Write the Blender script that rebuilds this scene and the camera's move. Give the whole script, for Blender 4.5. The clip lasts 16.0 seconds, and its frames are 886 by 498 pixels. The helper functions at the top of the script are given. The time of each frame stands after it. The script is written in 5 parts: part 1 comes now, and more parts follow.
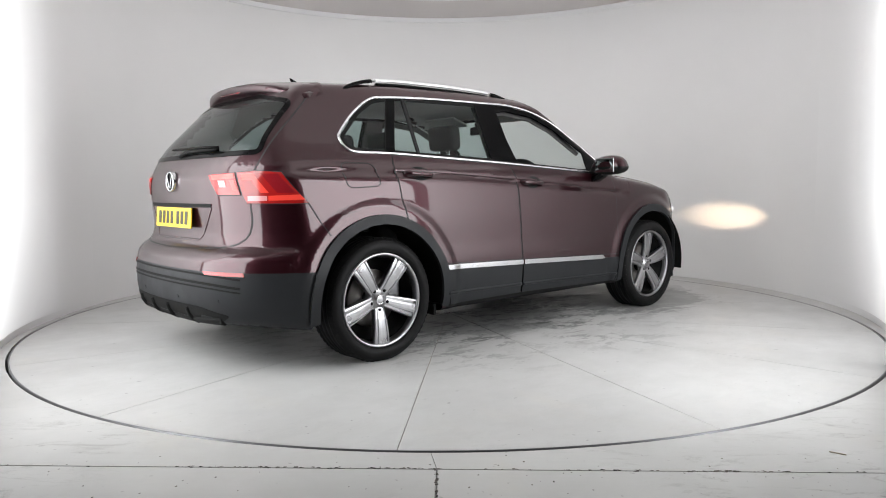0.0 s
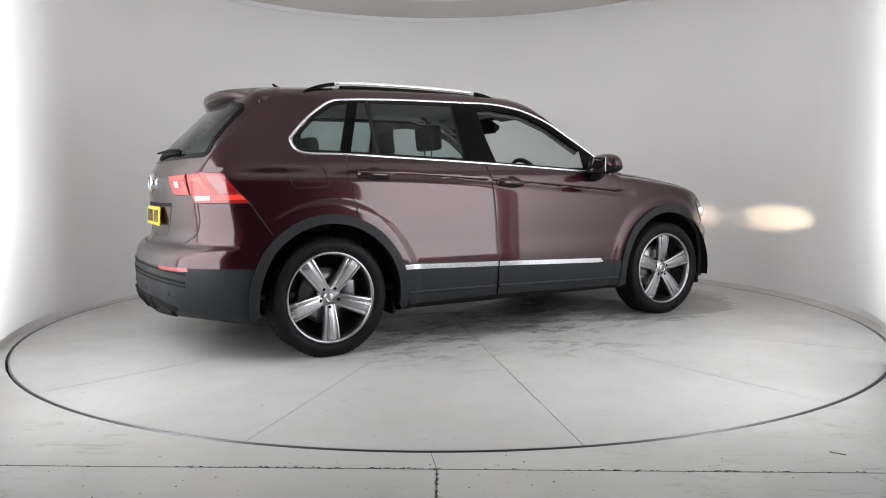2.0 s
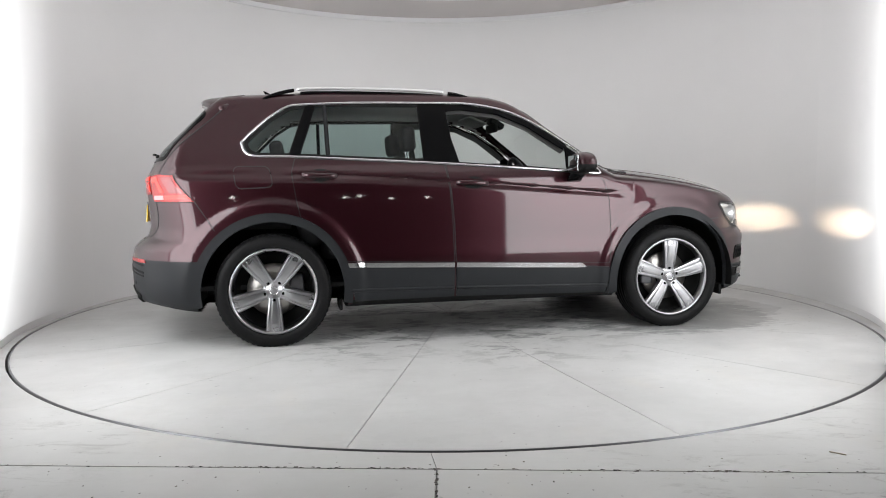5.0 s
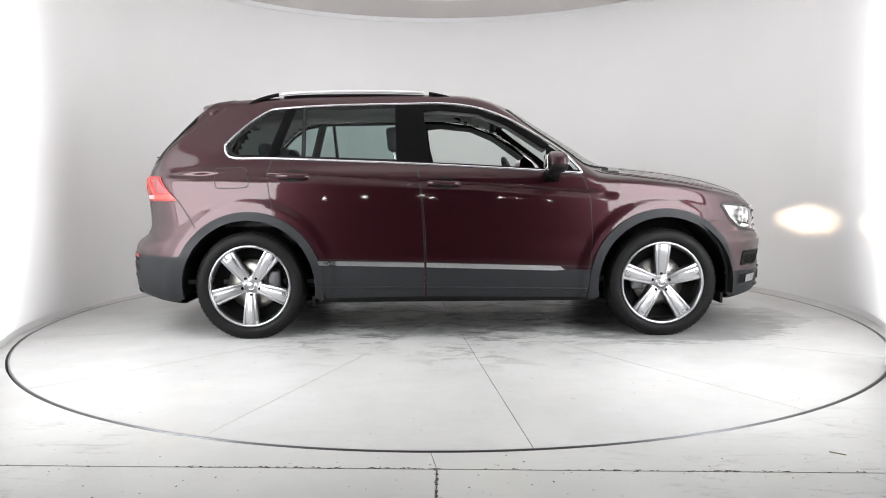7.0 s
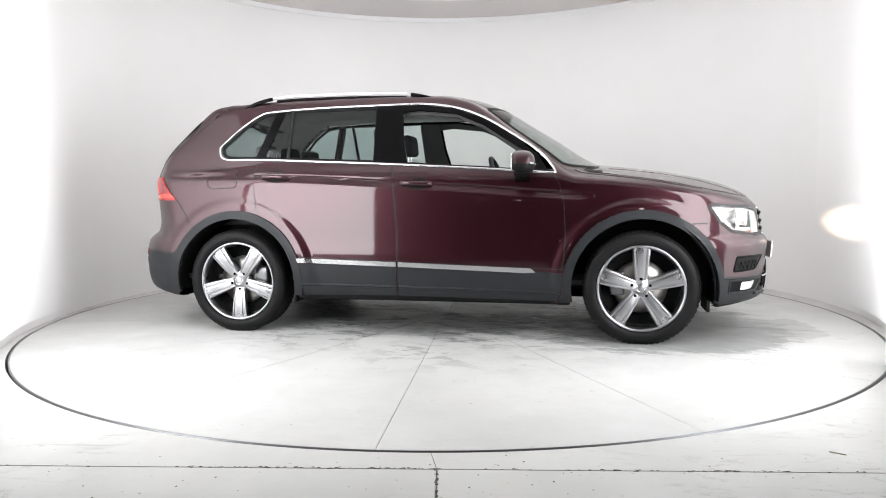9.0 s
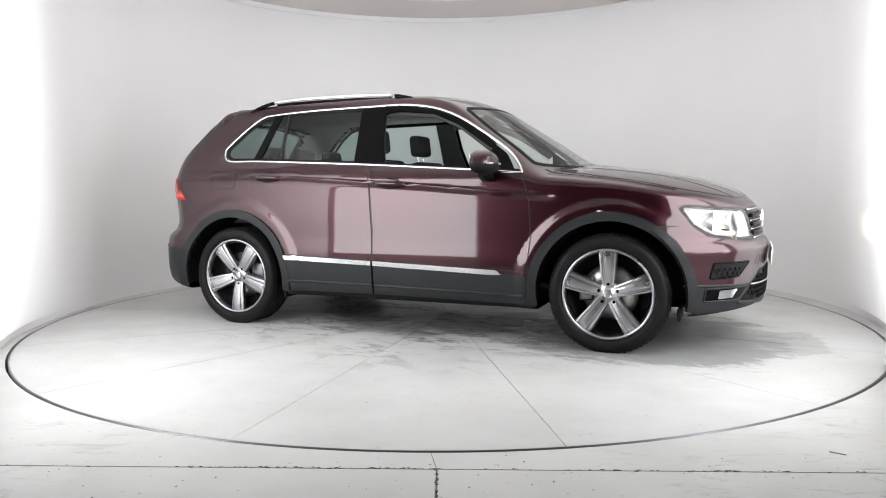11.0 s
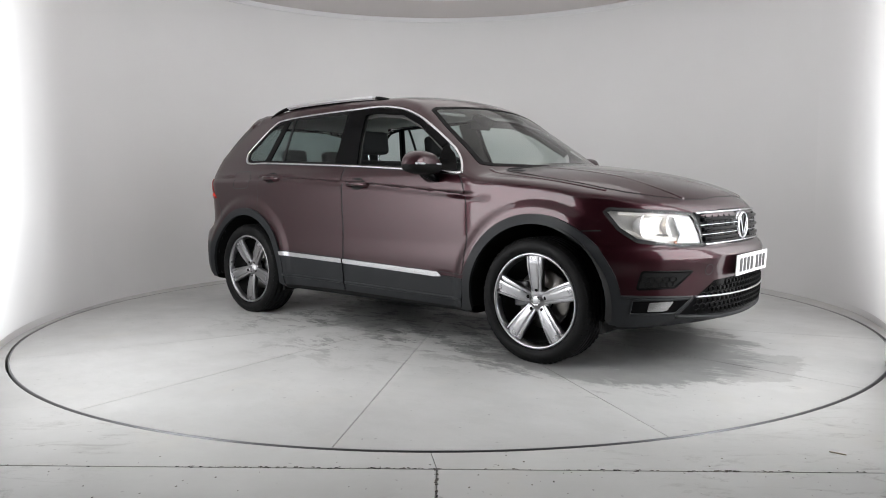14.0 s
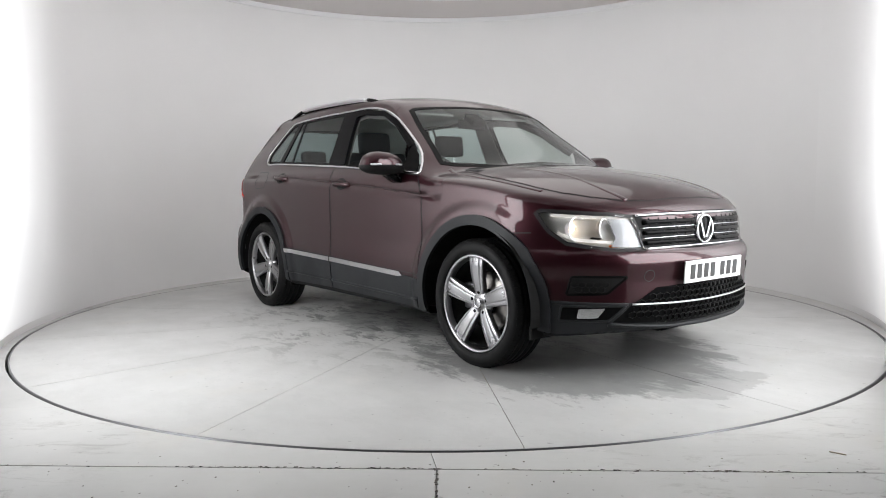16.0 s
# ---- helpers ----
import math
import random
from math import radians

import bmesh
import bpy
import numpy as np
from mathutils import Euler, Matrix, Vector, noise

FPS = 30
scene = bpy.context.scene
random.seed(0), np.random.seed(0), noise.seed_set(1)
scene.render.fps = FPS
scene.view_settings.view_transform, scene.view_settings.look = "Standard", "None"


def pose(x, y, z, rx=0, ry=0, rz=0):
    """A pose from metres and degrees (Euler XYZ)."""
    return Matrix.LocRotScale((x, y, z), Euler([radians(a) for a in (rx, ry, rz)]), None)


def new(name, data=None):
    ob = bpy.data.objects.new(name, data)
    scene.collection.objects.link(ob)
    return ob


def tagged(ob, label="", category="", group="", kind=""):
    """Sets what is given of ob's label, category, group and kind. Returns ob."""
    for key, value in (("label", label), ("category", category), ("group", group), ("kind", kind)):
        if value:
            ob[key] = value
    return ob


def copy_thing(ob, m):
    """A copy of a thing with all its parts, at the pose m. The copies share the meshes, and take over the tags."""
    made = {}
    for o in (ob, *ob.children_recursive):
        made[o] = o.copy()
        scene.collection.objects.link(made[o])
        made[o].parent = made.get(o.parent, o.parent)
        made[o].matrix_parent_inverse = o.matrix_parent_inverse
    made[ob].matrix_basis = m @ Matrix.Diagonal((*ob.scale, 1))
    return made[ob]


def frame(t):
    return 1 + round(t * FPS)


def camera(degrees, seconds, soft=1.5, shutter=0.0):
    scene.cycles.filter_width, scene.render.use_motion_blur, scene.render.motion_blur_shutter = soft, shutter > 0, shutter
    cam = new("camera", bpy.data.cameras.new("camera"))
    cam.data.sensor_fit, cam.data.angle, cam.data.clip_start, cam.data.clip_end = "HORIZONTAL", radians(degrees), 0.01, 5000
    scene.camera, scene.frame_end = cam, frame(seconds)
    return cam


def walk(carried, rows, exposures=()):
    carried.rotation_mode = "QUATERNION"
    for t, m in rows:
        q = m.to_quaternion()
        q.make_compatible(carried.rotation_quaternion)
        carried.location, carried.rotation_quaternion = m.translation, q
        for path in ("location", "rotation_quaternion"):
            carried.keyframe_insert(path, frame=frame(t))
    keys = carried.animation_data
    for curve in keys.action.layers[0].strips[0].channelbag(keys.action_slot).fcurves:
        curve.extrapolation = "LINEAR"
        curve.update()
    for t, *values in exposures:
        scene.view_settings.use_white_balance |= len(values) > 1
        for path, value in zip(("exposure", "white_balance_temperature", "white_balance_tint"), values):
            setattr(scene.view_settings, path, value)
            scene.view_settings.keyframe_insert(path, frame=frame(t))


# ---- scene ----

cam = camera(63.84, 16.0, soft=1.0)
CAM = pose(0, -5.488, 0.976, 90 - 4.97, 0, 0.127) @ pose(0, 0, 0, 0, 0, -0.50)
EXPOSURE = ((0, 0.17), (1.5, -0.07), (4.2, -0.07), (6.3, 0.47), (7.2, 0.51), (9.0, 0.69), (11.3, 0.38), (12.5, 0.12), (14.5, -0.06), (16, 0.16))
walk(cam, [(0, CAM), (16, CAM)], EXPOSURE)

# ---- light ----
world = bpy.data.worlds.new("studio_surroundings")
world.use_nodes = True
world.node_tree.nodes["Background"].inputs[0].default_value = (0.6, 0.65, 0.7, 1)
world.node_tree.nodes["Background"].inputs[1].default_value = 0.02
scene.world = world
WALL_GLOW_POWER, WING_POWER, CEILING_FILL_POWER, BEAM_POWER, TAIL_POWER = 4.5, 6.4, 0.86, 160000.0, 0.3


# ---- materials ----
class Mat:
    def __init__(self, name, color=(0.5, 0.5, 0.5), rough=0.5, metal=0.0, coat=0.0, spec=0.5):
        self.m = bpy.data.materials.new(name)
        self.m.use_nodes = True
        self.n, self.l = self.m.node_tree.nodes, self.m.node_tree.links
        self.b = self.n["Principled BSDF"]
        self.b.inputs["Base Color"].default_value = (*color, 1)
        self.b.inputs["Roughness"].default_value = rough
        self.b.inputs["Metallic"].default_value = metal
        self.b.inputs["Coat Weight"].default_value = coat
        self.b.inputs["Coat Roughness"].default_value = 0.045
        self.b.inputs["Specular IOR Level"].default_value = spec
        self.co = None

    def coords(self):
        if self.co is None:
            self.co = self.n.new("ShaderNodeTexCoord").outputs["Object"]
        return self.co

    def noise(self, scale, detail=4, rough=0.55, stretch=None, distort=0.0):
        t = self.n.new("ShaderNodeTexNoise")
        t.inputs["Scale"].default_value, t.inputs["Detail"].default_value = scale, detail
        t.inputs["Roughness"].default_value, t.inputs["Distortion"].default_value = rough, distort
        if stretch:
            mp = self.n.new("ShaderNodeMapping")
            mp.inputs["Scale"].default_value = stretch
            self.l.new(self.coords(), mp.inputs[0])
            self.l.new(mp.outputs[0], t.inputs["Vector"])
        else:
            self.l.new(self.coords(), t.inputs["Vector"])
        return t.outputs["Fac"]

    def span(self, fac, a, b, lo=0.0, hi=1.0):
        r = self.n.new("ShaderNodeMapRange")
        for i, v in zip((1, 2, 3, 4), (a, b, lo, hi)):
            r.inputs[i].default_value = v
        self.l.new(fac, r.inputs[0])
        return r.outputs[0]

    def math(self, op, a, b):
        r = self.n.new("ShaderNodeMath")
        r.operation = op
        for i, v in enumerate((a, b)):
            if isinstance(v, (int, float)):
                r.inputs[i].default_value = v
            else:
                self.l.new(v, r.inputs[i])
        return r.outputs[0]

    def mix(self, fac, a, b):
        r = self.n.new("ShaderNodeMix")
        r.data_type = "RGBA"
        self.l.new(fac, r.inputs[0])
        for i, v in ((6, a), (7, b)):
            if isinstance(v, tuple):
                r.inputs[i].default_value = (*v, 1)
            else:
                self.l.new(v, r.inputs[i])
        return r.outputs[2]

    def color(self, out):
        self.l.new(out, self.b.inputs["Base Color"])
        return self

    def rough(self, out):
        self.l.new(out, self.b.inputs["Roughness"])
        return self

    def bump(self, fac, strength=0.2, dist=0.005):
        r = self.n.new("ShaderNodeBump")
        r.inputs["Strength"].default_value, r.inputs["Distance"].default_value = strength, dist
        self.l.new(fac, r.inputs["Height"])
        self.l.new(r.outputs[0], self.b.inputs["Normal"])
        return self

    def glow(self, color, power):
        self.b.inputs["Emission Color"].default_value = (*color, 1)
        self.b.inputs["Emission Strength"].default_value = power
        return self


def glass(name, tint, ior=1.45, rough=0.0):
    m = bpy.data.materials.new(name)
    m.use_nodes = True
    n, l = m.node_tree.nodes, m.node_tree.links
    n.remove(n["Principled BSDF"])
    tr, gl, mx, lw, pw, ma = (n.new("ShaderNode" + k) for k in ("BsdfTransparent", "BsdfGlossy", "MixShader", "LayerWeight", "Math", "Math"))
    tr.inputs[0].default_value = (*tint, 1)
    gl.inputs["Roughness"].default_value = rough
    lw.inputs[0].default_value = 0.5
    pw.operation, pw.inputs[1].default_value = "POWER", 5.0
    base = ((ior - 1) / (ior + 1)) ** 2
    ma.operation, ma.inputs[1].default_value, ma.inputs[2].default_value = "MULTIPLY_ADD", 1 - base, base
    l.new(lw.outputs["Facing"], pw.inputs[0])
    l.new(pw.outputs[0], ma.inputs[0])
    l.new(ma.outputs[0], mx.inputs[0])
    l.new(tr.outputs[0], mx.inputs[1])
    l.new(gl.outputs[0], mx.inputs[2])
    l.new(mx.outputs[0], n["Material Output"].inputs[0])
    return m


def concrete(name, base, dark, scuffed):
    c = Mat(name, base, 0.42, spec=0.4)
    big = c.span(c.noise(0.9, 5, 0.6), 0.3, 0.7)
    col = c.mix(big, base, tuple(v * 0.8 for v in base))
    fine = c.span(c.noise(9, 8, 0.7, (1, 1.6, 1)), 0.35, 0.75)
    col = c.mix(c.math("MULTIPLY", fine, 0.22), col, tuple(v * 0.8 for v in base))
    ochre = c.span(c.noise(1.7, 5, 0.6, (1.3, 0.7, 1)), 0.58, 0.8)
    col = c.mix(c.math("MULTIPLY", ochre, 0.35), col, (base[0] * 0.95, base[1] * 0.88, base[2] * 0.76))
    wide = c.span(c.noise(0.8, 2), 0.44, 0.62)
    scuff = c.span(c.noise(5, 12, 0.8, (0.7, 1.9, 1), 0.6), 0.52, 0.62)
    smudge = c.span(c.noise(1.6, 8, 0.7), 0.5, 0.75)
    place = c.n.new("ShaderNodeVectorMath")
    place.operation = "LENGTH"
    c.l.new(c.coords(), place.inputs[0])
    if scuffed:
        near = c.span(place.outputs["Value"], 0.9, 1.9, 1.0, 0.04)
        scuff = c.span(c.noise(5, 12, 0.8, (0.75, 1.5, 1), 0.35), 0.51, 0.545)
        scuff = c.math("MULTIPLY", scuff, c.span(c.noise(1.3, 3), 0.36, 0.5))
        # a damp stain in front of the car and drips beside it
        spot = c.n.new("ShaderNodeMapping")
        spot.inputs["Location"].default_value, spot.inputs["Scale"].default_value = (-2.28, 0.30, 0), (1.0, 1.0, 1.0)
        c.l.new(c.coords(), spot.inputs[0])
        far = c.n.new("ShaderNodeVectorMath")
        far.operation = "LENGTH"
        c.l.new(spot.outputs[0], far.inputs[0])
        edge = c.math("ADD", far.outputs["Value"], c.math("MULTIPLY", c.noise(2.6, 6, 0.65), 0.75))
        stain = c.span(edge, 0.72, 0.75, 1.0, 0.0)
        col = c.mix(c.math("MULTIPLY", stain, 0.5), col, tuple(v * 0.45 for v in base))
        front = c.n.new("ShaderNodeMapping")
        front.inputs["Location"].default_value = (-1.6, 0.35, 0)
        c.l.new(c.coords(), front.inputs[0])
        ahead = c.n.new("ShaderNodeVectorMath")
        ahead.operation = "LENGTH"
        c.l.new(front.outputs[0], ahead.inputs[0])
        # wet patches and tyre dirt where the cars stand, with under-car shade painted in
        wet_and_shade = c.math("ADD", c.math("MULTIPLY", place.outputs["Value"], 0.46), c.math("MULTIPLY", c.noise(2.4, 9, 0.72, (0.8, 1.3, 1), 0.3), 0.95))
        wet_and_shade = c.math("MINIMUM", wet_and_shade, c.math("ADD", c.math("MULTIPLY", ahead.outputs["Value"], 0.5), c.math("MULTIPLY", c.noise(3.2, 9, 0.75, (0.7, 1.5, 1), 0.3), 0.95)))
        wet_and_shade = c.span(wet_and_shade, 0.84, 0.92, 1.0, 0.0)
        col = c.mix(c.math("MULTIPLY", wet_and_shade, 0.82), col, tuple(v * 0.36 for v in base))
        marks = c.math("MULTIPLY", c.math("MULTIPLY", scuff, near), 0.9)
    else:
        marks = c.math("MULTIPLY", c.math("MULTIPLY", scuff, wide), 0.5)
    col = c.mix(c.math("MULTIPLY", smudge, 0.2), col, tuple(v * 0.7 for v in base))
    col = c.mix(marks, col, dark)
    specks = c.span(c.noise(26, 3, 0.5), 0.70, 0.73)
    col = c.mix(c.math("MULTIPLY", specks, 0.4), col, dark)
    c.color(col)
    c.rough(c.span(c.noise(3.0, 5), 0.3, 0.7, 0.3, 0.52))
    c.bump(c.noise(45, 6, 0.7), 0.12, 0.002)
    return c


WALL = Mat("painted_wall", (0.84, 0.835, 0.835), 0.5, spec=0.35)
WALL.color(WALL.mix(WALL.span(WALL.noise(0.7, 5), 0.3, 0.7), (0.84, 0.835, 0.835), (0.80, 0.795, 0.795)))
WALL.bump(WALL.noise(5, 5), 0.05, 0.004)
CEILING = Mat("ceiling_paint", (0.7, 0.66, 0.65), 0.7)
CEILING.bump(CEILING.noise(12, 4), 0.1, 0.003)
TRIM = Mat("white_trim", (0.82, 0.82, 0.83), 0.35)
TRIM.bump(TRIM.noise(20, 3), 0.03, 0.002)
FLOOR = concrete("floor_concrete", (0.54, 0.54, 0.528), (0.13, 0.12, 0.11), False)
DISC = concrete("turntable_concrete", (0.53, 0.53, 0.522), (0.06, 0.066, 0.062), True)
GAP = Mat("dark_joint", (0.03, 0.03, 0.032), 0.7)
GAP.color(GAP.mix(GAP.noise(20, 4), (0.02, 0.02, 0.022), (0.07, 0.06, 0.05)))
GROUT = Mat("brown_joint_dirt", (0.24, 0.2, 0.15), 0.8)
GROUT.color(GROUT.mix(GROUT.span(GROUT.noise(3, 6), 0.4, 0.6), (0.36, 0.3, 0.2), (0.12, 0.11, 0.1)))
DIRT = Mat("dark_floor_dirt", (0.07, 0.066, 0.06), 0.9)
DIRT.color(DIRT.mix(DIRT.span(DIRT.noise(7, 3), 0.4, 0.6), (0.03, 0.028, 0.026), (0.17, 0.155, 0.135)))
STEEL = Mat("turntable_rim_steel", (0.13, 0.13, 0.135), 0.35, 0.7)
BOOTH = Mat("dark_booth_paint", (0.035, 0.035, 0.04), 0.8)
BOOTH.color(BOOTH.mix(BOOTH.noise(2, 4), (0.02, 0.02, 0.024), (0.05, 0.05, 0.055)))
WALL_GLOW = Mat("wall_glow_sheet", (0.82, 0.815, 0.815), 0.5, spec=0.35).glow((0.97, 0.985, 1.0), WALL_GLOW_POWER)
# wall brightness put into the glow: fades along the wall and towards the top
split = WALL_GLOW.n.new("ShaderNodeSeparateXYZ")
WALL_GLOW.l.new(WALL_GLOW.coords(), split.inputs[0])
along = WALL_GLOW.math("ARCTAN2", WALL_GLOW.math("ABSOLUTE", WALL_GLOW.math("SUBTRACT", split.outputs[0], 0.07), 0), WALL_GLOW.math("SUBTRACT", 0.25, split.outputs[1]))
fade = WALL_GLOW.math("POWER", WALL_GLOW.span(along, radians(50), radians(93), 1.0, 0.0), 2.3)
tall = WALL_GLOW.math("MULTIPLY", WALL_GLOW.span(split.outputs[2], 1.7, 2.9, 1.0, 0.8), WALL_GLOW.span(split.outputs[2], 0.05, 0.9, 0.3, 1.0))
WALL_GLOW.l.new(WALL_GLOW.math("MULTIPLY", WALL_GLOW.math("MULTIPLY", fade, tall), WALL_GLOW_POWER), WALL_GLOW.b.inputs["Emission Strength"])
WING = Mat("flat_panel_diffuser", (0.8, 0.8, 0.8), 0.5).glow((0.97, 0.985, 1.0), WING_POWER)
# glowing sheet added out of view to brighten floor and walls
CEILING_FILL = Mat("added_ceiling_fill", (0.26, 0.245, 0.24), 0.6).glow((1.0, 0.965, 0.955), CEILING_FILL_POWER)
LAMP_DOT = Mat("booth_lamp_glow", (0.8, 0.8, 0.8)).glow((1.0, 0.97, 0.92), 60.0)

PAINT = Mat("aubergine_metallic_paint", (0.028, 0.004, 0.008), 0.34, 0.75, 0.85)
PAINT.color(PAINT.mix(PAINT.span(PAINT.noise(900, 2), 0.35, 0.7), (0.019, 0.0012, 0.0038), (0.034, 0.0036, 0.0085)))
PLASTIC = Mat("grey_textured_plastic", (0.014, 0.0152, 0.017), 0.46, spec=0.22)
PLASTIC.bump(PLASTIC.noise(500, 3), 0.12, 0.0006)
PLASTIC.rough(PLASTIC.span(PLASTIC.noise(6, 4), 0.3, 0.7, 0.4, 0.55))
BLACK = Mat("gloss_black_trim", (0.003, 0.003, 0.0033), 0.15, spec=0.06)
MATT = Mat("matt_black", (0.006, 0.006, 0.006), 0.7, spec=0.15)
MATT.color(MATT.mix(MATT.noise(30, 3), (0.004, 0.004, 0.004), (0.009, 0.009, 0.009)))
SEAM = Mat("panel_gap", (0.006, 0.005, 0.006), 0.6)
CHROME = Mat("satin_chrome", (0.66, 0.66, 0.68), 0.2, 1.0)
RAIL = Mat("brushed_aluminium", (0.78, 0.78, 0.79), 0.32, 1.0)
RUBBER = Mat("tyre_rubber", (0.007, 0.007, 0.0073), 0.6, spec=0.13)
RUBBER.rough(RUBBER.span(RUBBER.noise(9, 5), 0.3, 0.7, 0.42, 0.7))
RUBBER.bump(RUBBER.noise(160, 4), 0.15, 0.001)
ALLOY = Mat("machined_alloy", (0.4, 0.4, 0.412), 0.32, 1.0)
ALLOY.rough(ALLOY.span(ALLOY.noise(6, 3), 0.3, 0.7, 0.26, 0.36))
ALLOY_DARK = Mat("grey_painted_alloy", (0.16, 0.16, 0.17), 0.35, 0.8, 0.4)
IRON = Mat("brake_steel", (0.42, 0.4, 0.38), 0.38, 1.0)
TINT = glass("privacy_glass", (0.55, 0.64, 0.63))
CLEAR = glass("green_tinted_glass", (0.76, 0.82, 0.8))
REAR_GLASS = glass("dark_rear_glass", (0.3, 0.36, 0.355))
LENS = glass("clear_lens", (0.93, 0.93, 0.93), 1.4)
REFLECTOR = Mat("lamp_reflector", (0.88, 0.88, 0.89), 0.3, 0.85)
BOWL = Mat("lamp_bowl_grey", (0.78, 0.77, 0.76), 0.3, 0.25)
HOUSING = Mat("lamp_housing_white", (0.85, 0.86, 0.87), 0.35, 0.0)
BULB = Mat("headlamp_glow", (0.9, 0.9, 0.9)).glow((1.0, 0.76, 0.52), BEAM_POWER)
GLOW = Mat("low_beam_glow", (0.9, 0.9, 0.9)).glow((1.0, 0.74, 0.45), 110.0)
DRL_AND_FILL = Mat("running_and_fill_glow", (0.9, 0.9, 0.9)).glow((1.0, 0.95, 0.88), 0.35)
AMBER = Mat("amber_reflector", (0.7, 0.16, 0.02), 0.25, coat=0.6)
RED = Mat("red_lamp_lens", (0.25, 0.008, 0.008), 0.18, coat=0.3).glow((1.0, 0.04, 0.02), 0.04)
RED_LIT = Mat("red_lamp_lit", (0.45, 0.025, 0.018), 0.18, coat=0.3).glow((1.0, 0.10, 0.06), TAIL_POWER)
RED_DARK = Mat("dark_red_lens", (0.2, 0.008, 0.012), 0.12, coat=1.0)
CLEAR_RED = Mat("pale_lamp_segment", (0.6, 0.27, 0.27), 0.2, coat=0.4)
WHITE_PLATE = Mat("white_plate", (0.75, 0.75, 0.75), 0.3)
YELLOW_PLATE = Mat("yellow_plate", (0.8, 0.55, 0.03), 0.3)
INK = Mat("plate_ink", (0.02, 0.02, 0.02), 0.4)
FABRIC = Mat("black_seat_fabric", (0.018, 0.018, 0.02), 0.85)
FABRIC.bump(FABRIC.noise(220, 3), 0.3, 0.001)
HEADLINER = Mat("pale_grey_headliner", (0.42, 0.41, 0.39), 0.9)
INNER = Mat("grey_pillar_trim", (0.06, 0.059, 0.058), 0.8)
INNER.bump(INNER.noise(260, 2), 0.15, 0.0008)
MIRROR = Mat("mirror_silver", (0.6, 0.61, 0.62), 0.03, 1.0)
LAMP_PANEL = Mat("grey_lamp_panel", (0.36, 0.37, 0.39), 0.35, 0.2)
HEADLINER.bump(HEADLINER.noise(260, 2), 0.15, 0.0008)
DASH = Mat("dark_dashboard", (0.02, 0.02, 0.022), 0.55)
DASH.bump(DASH.noise(300, 3), 0.2, 0.0008)


# ---- mesh helpers ----
def part(name, mesh, material, parent=None, label=""):
    if isinstance(mesh, bmesh.types.BMesh):
        data = bpy.data.meshes.new(name)
        mesh.to_mesh(data)
        mesh.free()
    else:
        data = mesh
    if material is not None and not data.materials:
        data.materials.append(material.m if isinstance(material, Mat) else material)
    ob = new(name, data)
    ob.parent = parent
    return tagged(ob, label) if label else ob


def mesh(verts, faces, normal=None, smooth=True):
    data = bpy.data.meshes.new("mesh")
    data.from_pydata([tuple(map(float, v)) for v in verts], [], [tuple(map(int, f)) for f in faces])
    data.update()
    if smooth:
        data.polygons.foreach_set("use_smooth", [True] * len(data.polygons))
    if normal is not None:
        data.normals_split_custom_set_from_vertices([tuple(map(float, v)) for v in normal])
    return data


def mirrored(data):
    """The same mesh on the other side of the car."""
    co = np.empty(len(data.vertices) * 3)
    data.vertices.foreach_get("co", co)
    co = co.reshape(-1, 3) * (1, -1, 1)
    nv = np.empty(len(data.loops) * 3)
    custom = data.has_custom_normals
    faces = [tuple(reversed(p.vertices)) for p in data.polygons]
    smooth = [p.use_smooth for p in data.polygons]
    normal = None
    if custom:
        data.corner_normals.foreach_get("vector", nv)
        vi = np.empty(len(data.loops), int)
        data.loops.foreach_get("vertex_index", vi)
        normal = np.zeros((len(data.vertices), 3))
        normal[vi] = nv.reshape(-1, 3) * (1, -1, 1)
    out = mesh(co, faces, normal, smooth[0] if smooth else True)
    for m in data.materials:
        out.materials.append(m)
    return out


def both(name, data, material, parent, label=""):
    a = part(name, data, material, parent, label)
    b = part(name, mirrored(data), material, parent, label)
    return a, b


def box(w, d, h, at=(0, 0, 0), bevel=0.0, seg=2, bm=None, turn=None):
    bm = bm or bmesh.new()
    m = Matrix.Translation(at) @ (turn or Matrix()) @ Matrix.Diagonal((w, d, h, 1))
    vs = bmesh.ops.create_cube(bm, size=1, matrix=m)["verts"]
    if bevel:
        es = {e for v in vs for e in v.link_edges}
        bmesh.ops.bevel(bm, geom=list(es), offset=bevel, segments=seg, affect="EDGES", profile=0.6)
    return bm


def smooth(bm):
    for f in bm.faces:
        f.smooth = True
    return bm


def lathe(profile, n=64, axis="y", closed=False):
    """Turns (radius, along) pairs about an axis."""
    verts, faces, k = [], [], len(profile)
    for i in range(n):
        c, s = math.cos(2 * math.pi * i / n), math.sin(2 * math.pi * i / n)
        for r, h in profile:
            verts.append((r * c, h, r * s) if axis == "y" else (r * c, r * s, h))
    for i in range(n):
        j = (i + 1) % n
        for a in range(k if closed else k - 1):
            b = (a + 1) % k
            q = (i * k + a, i * k + b, j * k + b, j * k + a)
            faces.append(q if axis == "z" else q[::-1])
    return verts, faces


